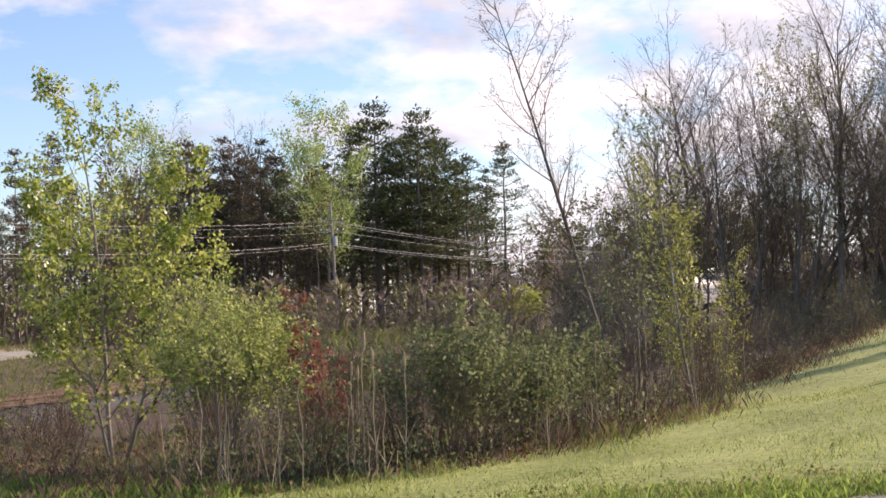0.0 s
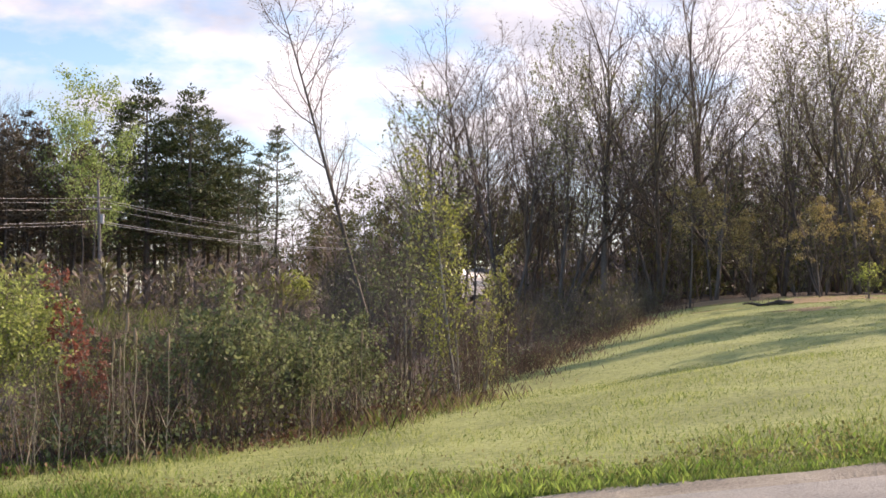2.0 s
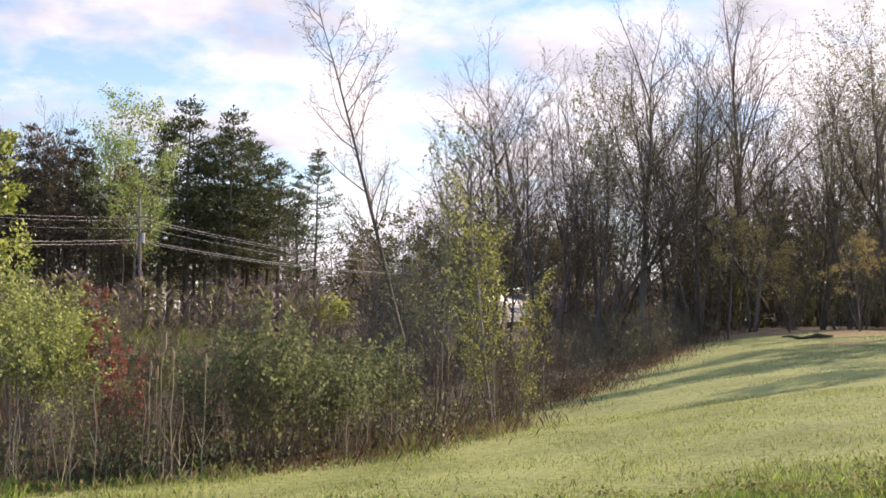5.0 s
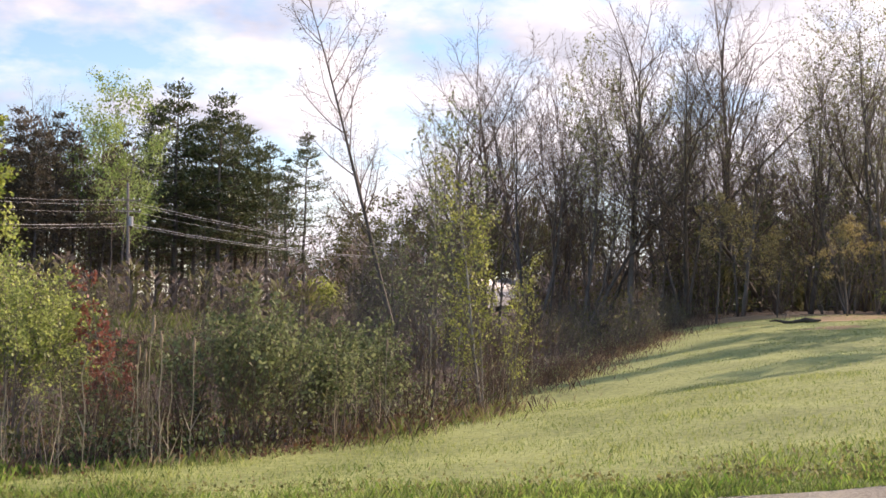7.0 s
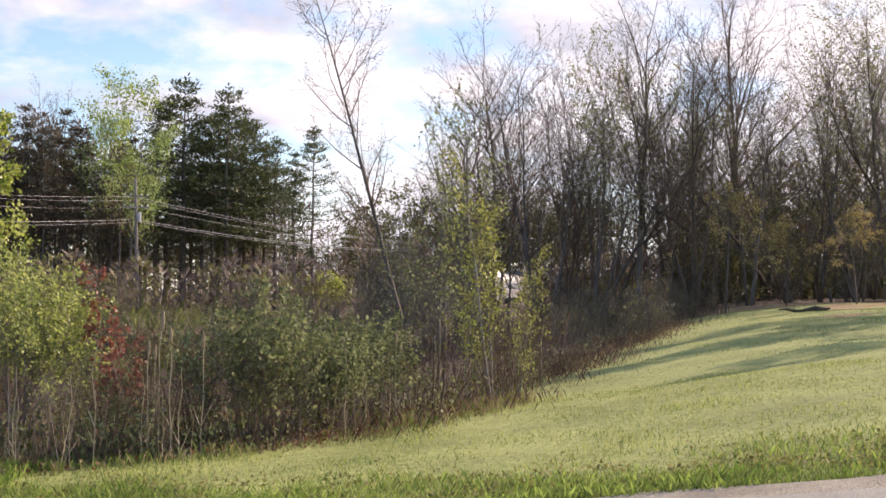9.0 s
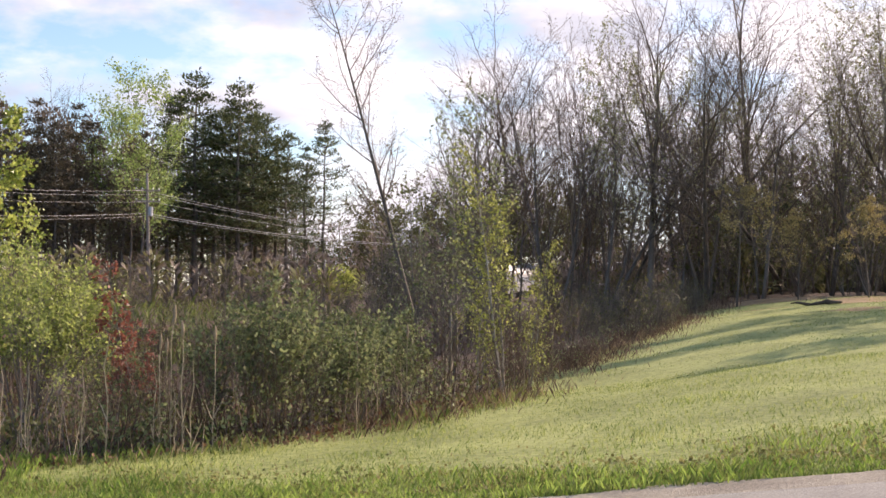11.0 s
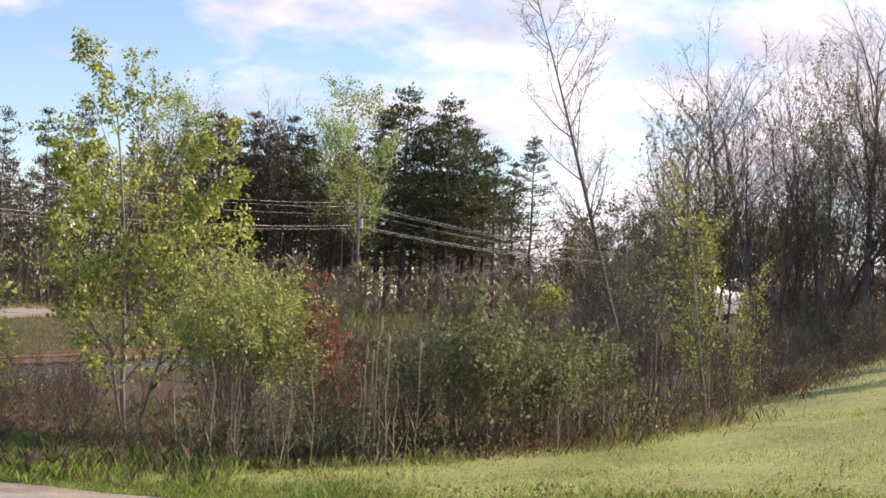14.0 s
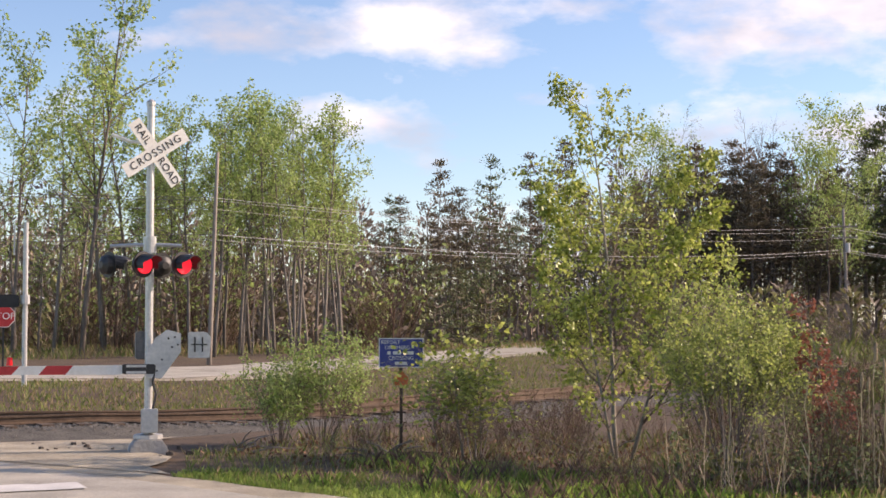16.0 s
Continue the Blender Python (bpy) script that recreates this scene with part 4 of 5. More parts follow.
# tangled undergrowth
G_TANGLE = "tangled undergrowth"
tangle = [make_shrub("bare_shrub", "tangled leafless brown shrub", 100 + i, 1.7, 9, 0.5, (REDTWIG, REDTWIG, TWIG)[i], (LEAF_OLIVE, None, LEAF_SHRUB)[i], 1, 0.07, 0.08, 0.3, 0.011, G_TANGLE, kids=(5, 3), min_r=0.005) for i in range(3)]
tangle_far = [make_shrub("thicket_shrub", "dense grey-brown thicket shrub with scattered new leaves", 110 + i, 3.6, 8, 0.5, TWIG, (LEAF_OLIVE, LEAF_SHRUB, LEAF_OLIVE)[i], (2, 2, 2)[i], 0.085, 0.2, 0.6, 0.022, G_TANGLE, min_r=0.01, kids=(6, 4)) for i in range(3)]
r2 = random.Random(77)


def clear_of_track(x, y, margin):
    return abs(x - track_x(y)) > margin


count = 0
while count < 125:
    az, d = r2.uniform(-27, 6), 18.0 + 24 * r2.random() ** 1.4
    p = on(az, d)
    if p.x > brush_x(p.y) - 0.25 or p.y < 17.0 or not clear_of_track(p.x, p.y, 3.4) or p.x < track_x(p.y):
        continue
    put(r2.choice(tangle), p.x, p.y, r2.uniform(0, 6.28), r2.uniform(0.6, 1.05) if az > -17 else r2.uniform(0.3, 0.55))
    count += 1
count = 0
while count < 165:
    az, d = r2.uniform(-20, 9.5), r2.uniform(34, 112)
    p = on(az, d)
    if p.x > brush_x(p.y) - 0.4 or not clear_of_track(p.x, p.y, 4.0):
        continue
    lim = -0.1 + (-0.2 if az > 3.0 else 0.1 if az > 0.5 else 1.6 if az > -3.4 else 0.2 if az > -5.6 else 0.5 if d > 70 else 0.0) + r2.uniform(-1.3, 0.7)
    h = EYE.z + d * math.tan(radians(lim)) - p.z
    put(r2.choice(tangle_far), p.x, p.y, r2.uniform(0, 6.28), max(0.35, min(1.7, h / 3.6)))
    count += 1
for i in range(28):
    az, d = r2.uniform(-13, -4), r2.uniform(29, 50)
    p = on(az, d)
    h = EYE.z + d * math.tan(radians(r2.uniform(-1.7, -0.5))) - p.z
    if clear_of_track(p.x, p.y, 4.0):
        put(tangle_far[(0, 2)[i % 2]], p.x, p.y, r2.uniform(0, 6.28), max(0.3, h / 3.6))
for i in range(46):
    p = on(r2.uniform(-31, -16), r2.uniform(22.5, 31))
    if clear_of_track(p.x, p.y, 3.0) and p.x > track_x(p.y):
        put(r2.choice(tangle), p.x, p.y, r2.uniform(0, 6.28), r2.uniform(0.35, 0.6))
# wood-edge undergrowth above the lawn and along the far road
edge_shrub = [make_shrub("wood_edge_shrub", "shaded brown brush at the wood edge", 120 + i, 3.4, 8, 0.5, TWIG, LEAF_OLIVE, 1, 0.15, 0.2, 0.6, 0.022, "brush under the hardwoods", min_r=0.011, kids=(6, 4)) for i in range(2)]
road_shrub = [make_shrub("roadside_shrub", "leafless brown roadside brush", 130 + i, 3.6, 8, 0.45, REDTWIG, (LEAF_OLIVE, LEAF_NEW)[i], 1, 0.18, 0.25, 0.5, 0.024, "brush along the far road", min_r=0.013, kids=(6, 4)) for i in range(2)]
verge_shrub = make_shrub("lawn_edge_brush", "low dry brush along the lawn edge", 140, 1.1, 8, 0.5, REDTWIG, LEAF_SHRUB, 1, 0.07, 0.08, 0.25, 0.01, "brush along the lawn edge", kids=(5, 3), min_r=0.006)
for i in range(22):
    az = -2.9 + 0.15 * i + r2.uniform(-0.2, 0.2)
    p = on(az, r2.uniform(58, 74))
    put(tangle_far[(0, 2)[i % 2]], p.x, p.y, r2.uniform(0, 6.28), r2.uniform(0.45, 0.75))
for i in range(64):
    az = r2.uniform(3, 23)
    p = on(az, r2.uniform(60, 84))
    put(r2.choice(edge_shrub), p.x, p.y, r2.uniform(0, 6.28), r2.uniform(0.6, 1.4))
for i in range(34):
    az = r2.uniform(3.6, 9)
    p = on(az, r2.uniform(42, 58))
    if p.x < brush_x(p.y) - 0.3:
        put(r2.choice(edge_shrub), p.x, p.y, r2.uniform(0, 6.28), r2.uniform(0.28, 0.55))
for i in range(100):
    az = r2.uniform(-47, -12)
    d = (78 if az < -28 else 108 if az < -16 else 88) + r2.uniform(0, 24)
    p = on(az, d)
    put(road_shrub[r2.random() < 0.6], p.x, p.y, r2.uniform(0, 6.28), r2.uniform(0.5, 1.7) if az < -16 else r2.uniform(0.3, 0.65))
for i in range(110):
    y = 24.0 + 36 * (i + r2.random()) / 110
    x = brush_x(y) - r2.uniform(-0.1, 2.6)
    put(verge_shrub, x, y, r2.uniform(0, 6.28), r2.uniform(0.35, 0.8) * (1 + 0.012 * (y - 18)))


# cattails and dry reeds
def make_cattail(seed, height, head=True):
    r = random.Random(seed)
    ob = thing("cattail" if head else "dry_reed", "tall dry cattail stalk with fluffy head" if head else "dry tan reed stalk", "cattail" if head else "reed", "reeds at the thicket edge")
    s = Soup()
    pts = [Vector((0.05 * r.uniform(-1, 1) * i / 4, 0.05 * r.uniform(-1, 1) * i / 4, -0.1 + (height + 0.1) * i / 4)) for i in range(5)]
    s.tube(pts, [0.008, 0.0075, 0.007, 0.006, 0.004], 5)
    for i in range(2):
        q = pts[0].lerp(pts[4], r.uniform(0.05, 0.4))
        s.spike(q, q + Vector((r.uniform(-0.2, 0.2), r.uniform(-0.2, 0.2), r.uniform(0.2, 0.6))), 0.012)
    part("stalk", s, REED, ob)
    if head:
        s = Soup()
        a, b = pts[3].lerp(pts[4], 0.45), pts[4]
        s.tube([a.lerp(b, k / 5) + Vector((0.006 * r.uniform(-1, 1), 0, 0)) for k in range(6)], [0.006, 0.019, 0.022, 0.023, 0.017, 0.005], 7)
        part("seed_head", s, CATTAIL, ob, smooth=True)
    return ob


cats = [make_cattail(1, 1.75), make_cattail(2, 1.6)]
reeds = [make_cattail(3 + i, 1.5, False) for i in range(3)]
for az, s in ((-10.35, 1.0), (-10.75, 1.02), (-11.15, 0.9), (-10.95, 0.86), (-3.9, 0.75), (-2.0, 0.85), (-9.2, 0.95)):
    p = on(az, 18.4 + rng.uniform(0, 0.6) + (2.5 if az > -5 else 0))
    put(rng.choice(cats), p.x, p.y, rng.uniform(0, 6.28), s)
for i in range(62):
    az = rng.uniform(-17, 3.5)
    d = 17.5 + rng.random() * 1.6 if az < -4 else 19.6 + (az + 4) * 0.95 + rng.random() * 1.8
    p = on(az, d)
    if p.x < brush_x(p.y) - 0.1:
        put(rng.choice(reeds), p.x, p.y, rng.uniform(0, 6.28), rng.uniform(0.35, 1.05))


# grass
def make_blades(name, mat, n, place, low, high, width, label, seed):
    r = random.Random(seed)
    s = Soup()
    for _ in range(n):
        x, y = place(r)
        h = r.uniform(low, high) * (0.6 + 0.8 * max(0.0, noise.noise((x * 0.8, y * 0.8, 2)) + 0.4))
        z = ground_z(x, y) - 0.01
        w = r.uniform(0, 6.28)
        a = Vector((math.cos(w), math.sin(w), 0)) * width * r.uniform(0.6, 1.3)
        lean_to = Vector((r.uniform(-1, 1), r.uniform(-1, 1), 0)) * h * 0.6
        k = len(s.v)
        p = Vector((x, y, z))
        s.v += [p - a, p + a, p + lean_to * 0.4 + a * 0.5 + Vector((0, 0, h * 0.65)), p + lean_to + Vector((0, 0, h))]
        s.f += [(k, k + 1, k + 2), (k, k + 2, k + 3)]
    return single(name, s, mat, label, "grass", "stuff")


def lawn_spot(r):
    while True:
        x = r.uniform(-9, 9)
        y = edge_y(x) + 0.1 + 14 * r.random() ** 1.7
        if x > brush_x(y) - 0.5 or y < 17.3:
            return x, y


def verge_spot(r):
    x = r.uniform(-12.5, 9)
    return x, edge_y(x) + abs(r.gauss(0, 0.75)) - 0.05


def brush_spot(r):
    while True:
        az, d = r.uniform(-36, 3), r.uniform(17, 28)
        p = on(az, d)
        if p.x < brush_x(p.y) + 0.5 and clear_of_track(p.x, p.y, 2.8) and p.x > track_x(p.y) and p.y > edge_y(p.x) + 0.3 and p.x > -14.5:
            return p.x, p.y


def bank_spot(r):
    while True:
        az, d = r.uniform(-45, -14), r.uniform(30, 86)
        p = on(az, d)
        gap = track_x(p.y) - p.x
        if 2.6 < gap < 20 and p.x > -26.0 - 0.0033 * max(0.0, p.y - 37) ** 2 - 1.15 * max(0.0, 37 - p.y):
            return p.x, p.y


def far_lawn_spot(r):
    while True:
        x, y = r.uniform(-1, 17), r.uniform(20, 56)
        if x > brush_x(y) - 0.2:
            return x, y


make_blades("lawn_grass", BLADE, 68000, lawn_spot, 0.02, 0.065, 0.004, "short mown lawn grass", 1)
make_blades("far_lawn_grass", BLADE, 30000, far_lawn_spot, 0.02, 0.05, 0.007, "short sunlit lawn grass on the rise", 5)
make_blades("verge_tufts", GREENBLADE, 11000, verge_spot, 0.05, 0.14, 0.006, "bright green grass tufts along the road shoulder", 22)
make_blades("verge_grass", DARKGRASS, 16000, verge_spot, 0.04, 0.12, 0.005, "longer green grass along the road shoulder", 2)
make_blades("thicket_grass", DRYGRASS, 4000, brush_spot, 0.06, 0.2, 0.005, "dead tan grass under the thicket", 3)
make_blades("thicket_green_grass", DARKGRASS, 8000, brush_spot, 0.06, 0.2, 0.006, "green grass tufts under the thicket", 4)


def rank_spot(r):
    while True:
        x = r.uniform(-11.0, -2.6)
        y = edge_y(x) + 0.6 + 3.6 * r.random() ** 1.3
        if (x < brush_x(y) - 0.3 or x < -4.6) and noise.noise((x * 0.9, y * 0.9, 31)) > -0.15:
            return x, y


def edge_spot(r):
    y = r.uniform(19, 60)
    return brush_x(y) - 0.5 + r.gauss(0, 0.7) - 1.2 * r.random() ** 2, y


make_blades("edge_dry_grass", DRYGRASS, 6000, edge_spot, 0.04, 0.16, 0.004, "dead tan grass along the lawn edge", 25)
make_blades("edge_dead_stems", DEADSTEM, 8000, edge_spot, 0.06, 0.24, 0.004, "dead brown stems along the lawn edge", 26)
make_blades("rank_grass", GREENBLADE, 8000, rank_spot, 0.06, 0.2, 0.0035, "rank green grass in clumps before the thicket", 23)
make_blades("rank_dry_grass", DEADSTEM, 1700, rank_spot, 0.08, 0.3, 0.0035, "dead brown stems and grass before the thicket", 24)


def marsh_spot(r):
    while True:
        az, d = r.uniform(-17, -2), r.uniform(36, 112)
        p = on(az, d)
        if clear_of_track(p.x, p.y, 3.0) and p.x < brush_x(p.y) - 1:
            return p.x, p.y


make_blades("marsh_grass", DARKGRASS, 5000, marsh_spot, 0.35, 0.9, 0.02, "tall olive-green marsh grass beside the railway", 11)


def make_understory():
    r = random.Random(21)
    for name, mat, n, label in (("undergrowth_leaves", LEAF_SHRUB, 2600, "small green leaves low in the tangled undergrowth"), ("undergrowth_buds", LEAF_OLIVE, 3000, "olive buds low in the tangled undergrowth")):
        s = Soup()
        while len(s.f) < n:
            az, d0 = r.uniform(-18, 6), 18.3 + 14 * r.random() ** 1.8
            x, y = d0 * math.sin(radians(az)), d0 * math.cos(radians(az))
            if x > brush_x(y) - 0.2 or y < 17.3 or noise.noise((x * 0.9, y * 0.9, 4 if mat is LEAF_SHRUB else 14)) < 0.16:
                continue
            p = Vector((x, y, ground_z(x, y) + r.uniform(0.03, 0.8) * r.uniform(0.4, 1)))
            d = rand_dir(r)
            side = d.cross(rand_dir(r))
            if side.length > 0.05:
                k = r.uniform(0.045, 0.09)
                s.leaf(p, d, side.normalized(), k, k * 0.6)
        single(name, s, mat, label, "undergrowth", "stuff")


make_understory()


def make_stalks():
    r = random.Random(31)
    for name, mat, n, lo, hi, label in (("dead_stalks", REED, 80, 0.4, 1.45, "thin upright dead weed stalks at the thicket edge"), ("bare_shoots", GREYTWIG, 80, 0.5, 1.6, "thin grey upright shoots in the thicket"), ("brown_shoots", REDTWIG, 280, 0.3, 1.2, "red-brown upright shoots in the thicket")):
        s = Soup()
        while len(s.f) < n * 3:
            az = r.uniform(-19, 6)
            d0 = 17.4 + 5.5 * r.random() ** 1.3 + max(0.0, az + 5) * 0.9
            x, y = d0 * math.sin(radians(az)), d0 * math.cos(radians(az))
            if x > brush_x(y) - 0.05 or y < 17.0:
                continue
            p = Vector((x, y, ground_z(x, y) - 0.05))
            h = r.uniform(lo, hi)
            s.spike(p, p + Vector((r.gauss(0, 0.16) * h, r.gauss(0, 0.16) * h, h)), r.uniform(0.004, 0.008))
        single(name, s, mat, label, "stalks", "stuff")


make_stalks()
p = on(-33.9, 43)
put(greytree[0], p.x, p.y, 0.7, 0.32, label="small bare young tree beside the far road")
p = on(16.6, 50)
put(small_sap, p.x, p.y, 1.0, 0.6, label="young slender tree standing alone on the lawn")
def wood_floor_spot(r):
    while True:
        az, d = r.uniform(-47, -18), r.uniform(66, 112)
        p = on(az, d)
        gap = (-41.0 + 0.23 * (p.y - 45)) - p.x
        if gap > 7.0 or d > 108:
            return p.x, p.y


make_blades("wood_floor_grass", DARKGRASS, 8000, wood_floor_spot, 0.12, 0.5, 0.02, "rank green undergrowth along the far wood edge", 12)
make_blades("wood_floor_dry_grass", DRYGRASS, 8000, wood_floor_spot, 0.12, 0.55, 0.02, "dead brown undergrowth along the far wood edge", 13)
make_blades("bank_grass", DRYGRASS, 9000, bank_spot, 0.06, 0.18, 0.012, "dead tan grass on the railway bank", 6)
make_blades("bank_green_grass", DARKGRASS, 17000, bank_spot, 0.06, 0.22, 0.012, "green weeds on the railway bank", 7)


def weed_spot(r):
    x = 9.0 - 17.0 * r.random() ** 1.7
    return x, edge_y(x) + 0.5 + abs(r.gauss(0.6, 1.1))


# dark blades paint the shade between tufts, bright ones the sunlit grass
make_blades("rough_turf", DARKGRASS, 8000, weed_spot, 0.03, 0.08, 0.0045, "rough tussocky turf beside the road, tuft shade in its colour", 27)
make_blades("lit_turf", GREENBLADE, 12000, weed_spot, 0.03, 0.09, 0.0045, "tussocky turf in a sunlit tone beside the road", 29)
make_blades("thatch", DRYGRASS, 6000, weed_spot, 0.02, 0.07, 0.005, "dead thatch in the rough turf", 28)


def make_weeds():
    r = random.Random(9)
    s = Soup()
    for _ in range(10000):
        x, y = weed_spot(r)
        if noise.noise((x * 1.3, y * 1.3, 8)) < -0.05:
            continue
        p = Vector((x, y, ground_z(x, y) + r.uniform(0.0, 0.02)))
        d = (rand_dir(r) * Vector((1, 1, 0.4)) + Vector((0, 0, 0.5))).normalized()
        side = d.cross(rand_dir(r))
        if side.length > 0.05:
            k = r.uniform(0.025, 0.06)
            s.leaf(p, d, side.normalized(), k, k * 0.7)
    single("lawn_weeds", s, WEED, "low broad-leaved weeds and dead leaves in the rough lawn edge", "weeds", "stuff")
    s = Soup()
    for _ in range(5000):
        az, d0 = r.uniform(-36, 4), r.uniform(17, 27)
        p = on(az, d0, r.uniform(0.01, 0.1))
        if p.x > brush_x(p.y) + 0.2 or not clear_of_track(p.x, p.y, 2.8) or p.x < track_x(p.y) or p.y < edge_y(p.x) + 2.4 or p.x < -14.5:
            continue
        d = rand_dir(r)
        side = d.cross(rand_dir(r))
        if side.length > 0.05:
            k = r.uniform(0.05, 0.11)
            s.leaf(p, d, side.normalized(), k, k * 0.6)
    single("dead_leaves", s, LEAF_DEAD, "red-brown dead leaves under the thicket", "leaf litter", "stuff")


make_weeds()


# ---- poles and wires ----
def make_pole(name, label, height, r, mat, arm=True, lean=0.0):
    ob = thing(name, label, "utility pole", "utility poles")
    s = Soup()
    s.tube([Vector((lean * height * k / 4, 0, -0.4 + (height + 0.4) * k / 4)) for k in range(5)], [r * (1 - 0.1 * k) for k in range(5)], 9)
    part("shaft", s, mat, ob, smooth=True)
    if arm:
        for z in (height - 1.3, height - 2.1):
            s = Soup()
            s.box(-0.95 + lean * z, -0.16, z - 0.06, 0.95 + lean * z, -0.04, z + 0.06)
            part("crossarm", s, mat, ob)
            for x in (-0.85, -0.4, 0.4, 0.85):
                s = Soup()
                s.tube([Vector((x + lean * z, -0.1, z + 0.06)), Vector((x + lean * z, -0.1, z + 0.14)), Vector((x + lean * z, -0.1, z + 0.2))], [0.03, 0.06, 0.03], 6)
                part("insulator", s, WHITE, ob)
        s = Soup()
        s.tube([Vector((0.25 + lean * height, -0.25, height - 3.2)), Vector((0.25 + lean * height, -0.25, height - 2.5))], [0.17, 0.17], 9)
        part("transformer", s, STEEL, ob, "grey steel transformer can")
    return ob


POLE_A = on(-11.6, 115)
pole = make_pole("utility_pole", "weathered grey wooden utility pole with crossarms", EYE.z + 115 * math.tan(radians(4.1)) - POLE_A.z, 0.15, POLEWOOD, True, -0.03)
pole.matrix_basis = Matrix.Translation(POLE_A) @ Matrix.Rotation(radians(25), 4, "Z")
POLE_B = on(-35.2, 62)
slim = make_pole("utility_pole", "slim pale utility pole beside the far road", EYE.z + 62 * math.tan(radians(6.3)) - POLE_B.z, 0.11, POLEWOOD, False, 0.035)
slim.matrix_basis = Matrix.Translation(POLE_B) @ Matrix.Rotation(radians(35), 4, "Z")
POLE_C = on(-1.6, 134)
third = make_pole("utility_pole", "far wooden utility pole among trees", EYE.z + 134 * math.tan(radians(2.2)) - POLE_C.z, 0.15, POLEWOOD, True)
third.matrix_basis = Matrix.Translation(POLE_C)


def wire(a, b, sag, r, mat, label="sagging grey overhead power wire", n=16):
    s = Soup()
    s.tube([a.lerp(b, k / n) - Vector((0, 0, 4 * sag * (k / n) * (1 - k / n))) for k in range(n + 1)], [r * 0.75] * (n + 1), 5)
    return single("wire", s, mat, label, "wire", group="overhead wires")


def at_el(az, d, el):
    v = heading(az, 0) * d
    return Vector((v.x, v.y, EYE.z + d * math.tan(radians(el))))


for da, el_a, el_b, el_c, r in ((-0.3, 3.46, 4.62, 1.95, 0.02), (0.1, 3.32, 4.52, 1.9, 0.016), (0.3, 3.05, 4.2, 1.75, 0.014), (-0.2, 2.62, 3.25, 1.6, 0.026), (0.05, 2.52, 3.05, 1.55, 0.018)):
    a, b, c = at_el(-11.65 + da * 0.5, 115, el_a), at_el(-35.2, 62, el_b), at_el(-1.6 + da * 0.3, 134, el_c)
    wire(b, a, 0.7, r * 0.55, WIRE)
    wire(a, c, 0.45, r, WIRE)
    # same wires left of the slim pole, their unlit look put into the colour
    wire(b, Vector((-47 + da, -8, b.z - 0.3)), 0.8, 0.018, DARKWIRE)
wire(at_el(-35.2, 62, 2.9), at_el(-52, 45, 9.5), 0.5, 0.015, DARKWIRE, "thin black overhead service cable")


# ---- level crossing signal ----
def text_mesh(body, size, mat, parent, m, name="lettering", spread=1.0):
    cu = bpy.data.curves.new(name, "FONT")
    cu.body, cu.size, cu.align_x, cu.align_y, cu.extrude = body, size, "CENTER", "CENTER", 0.002
    cu.space_character = spread
    tmp = bpy.data.objects.new(name, cu)
    scene.collection.objects.link(tmp)
    bpy.context.view_layer.update()
    me = bpy.data.meshes.new_from_object(tmp.evaluated_get(bpy.context.evaluated_depsgraph_get()))
    bpy.data.objects.remove(tmp)
    me.materials.clear()
    me.materials.append(mat)
    ob = new(name, me)
    ob.parent = parent
    ob.matrix_basis = m
    return ob


UP = Matrix.Rotation(radians(90), 4, "X")


def disc(s, c, axis, r, depth, n=20):
    s.tube([c, c + axis * depth], [r, r], n)


def make_lamp(parent, x, y, z, yaw, mat):
    """One flasher unit: black backing disc, hood and red lens. It faces -y before the turn."""
    turn = Matrix.Translation((x, y, z)) @ Matrix.Rotation(yaw, 4, "Z")
    s = Soup()
    disc(s, Vector((0, 0.03, 0)), Vector((0, -1, 0)), 0.21, 0.025, 24)
    b = part("backing_disc", s, BLACK, parent, "round black backing plate")
    b.matrix_basis = turn
    s = Soup()
    s.tube([Vector((0, 0.02, 0)), Vector((0, 0.12, 0)), Vector((0, 0.17, 0))], [0.16, 0.15, 0.06], 16)
    part("housing", s, BLACK, b)
    s = Soup()
    disc(s, Vector((0, 0.0, 0)), Vector((0, -1, 0)), 0.15, 0.03, 24)
    part("lens", s, mat, b, "glowing red lens")
    s = Soup()
    for k in range(13):
        w = radians(-20 + 220 * k / 12)
        for rr in (0.165, 0.172):
            s.v += [Vector((rr * math.cos(w), 0.0, rr * math.sin(w))), Vector((rr * 0.96 * math.cos(w), -0.30 if 2 < k < 10 else -0.16, rr * 0.96 * math.sin(w) - 0.02))]
    for k in range(12):
        i = 4 * k
        s.f += [(i, i + 1, i + 5, i + 4), (i + 2, i + 6, i + 7, i + 3), (i + 1, i + 3, i + 7, i + 5)]
    part("hood", s, BLACK, b, "black sun hood")
    return b


SIG = on(-37.38, 25)


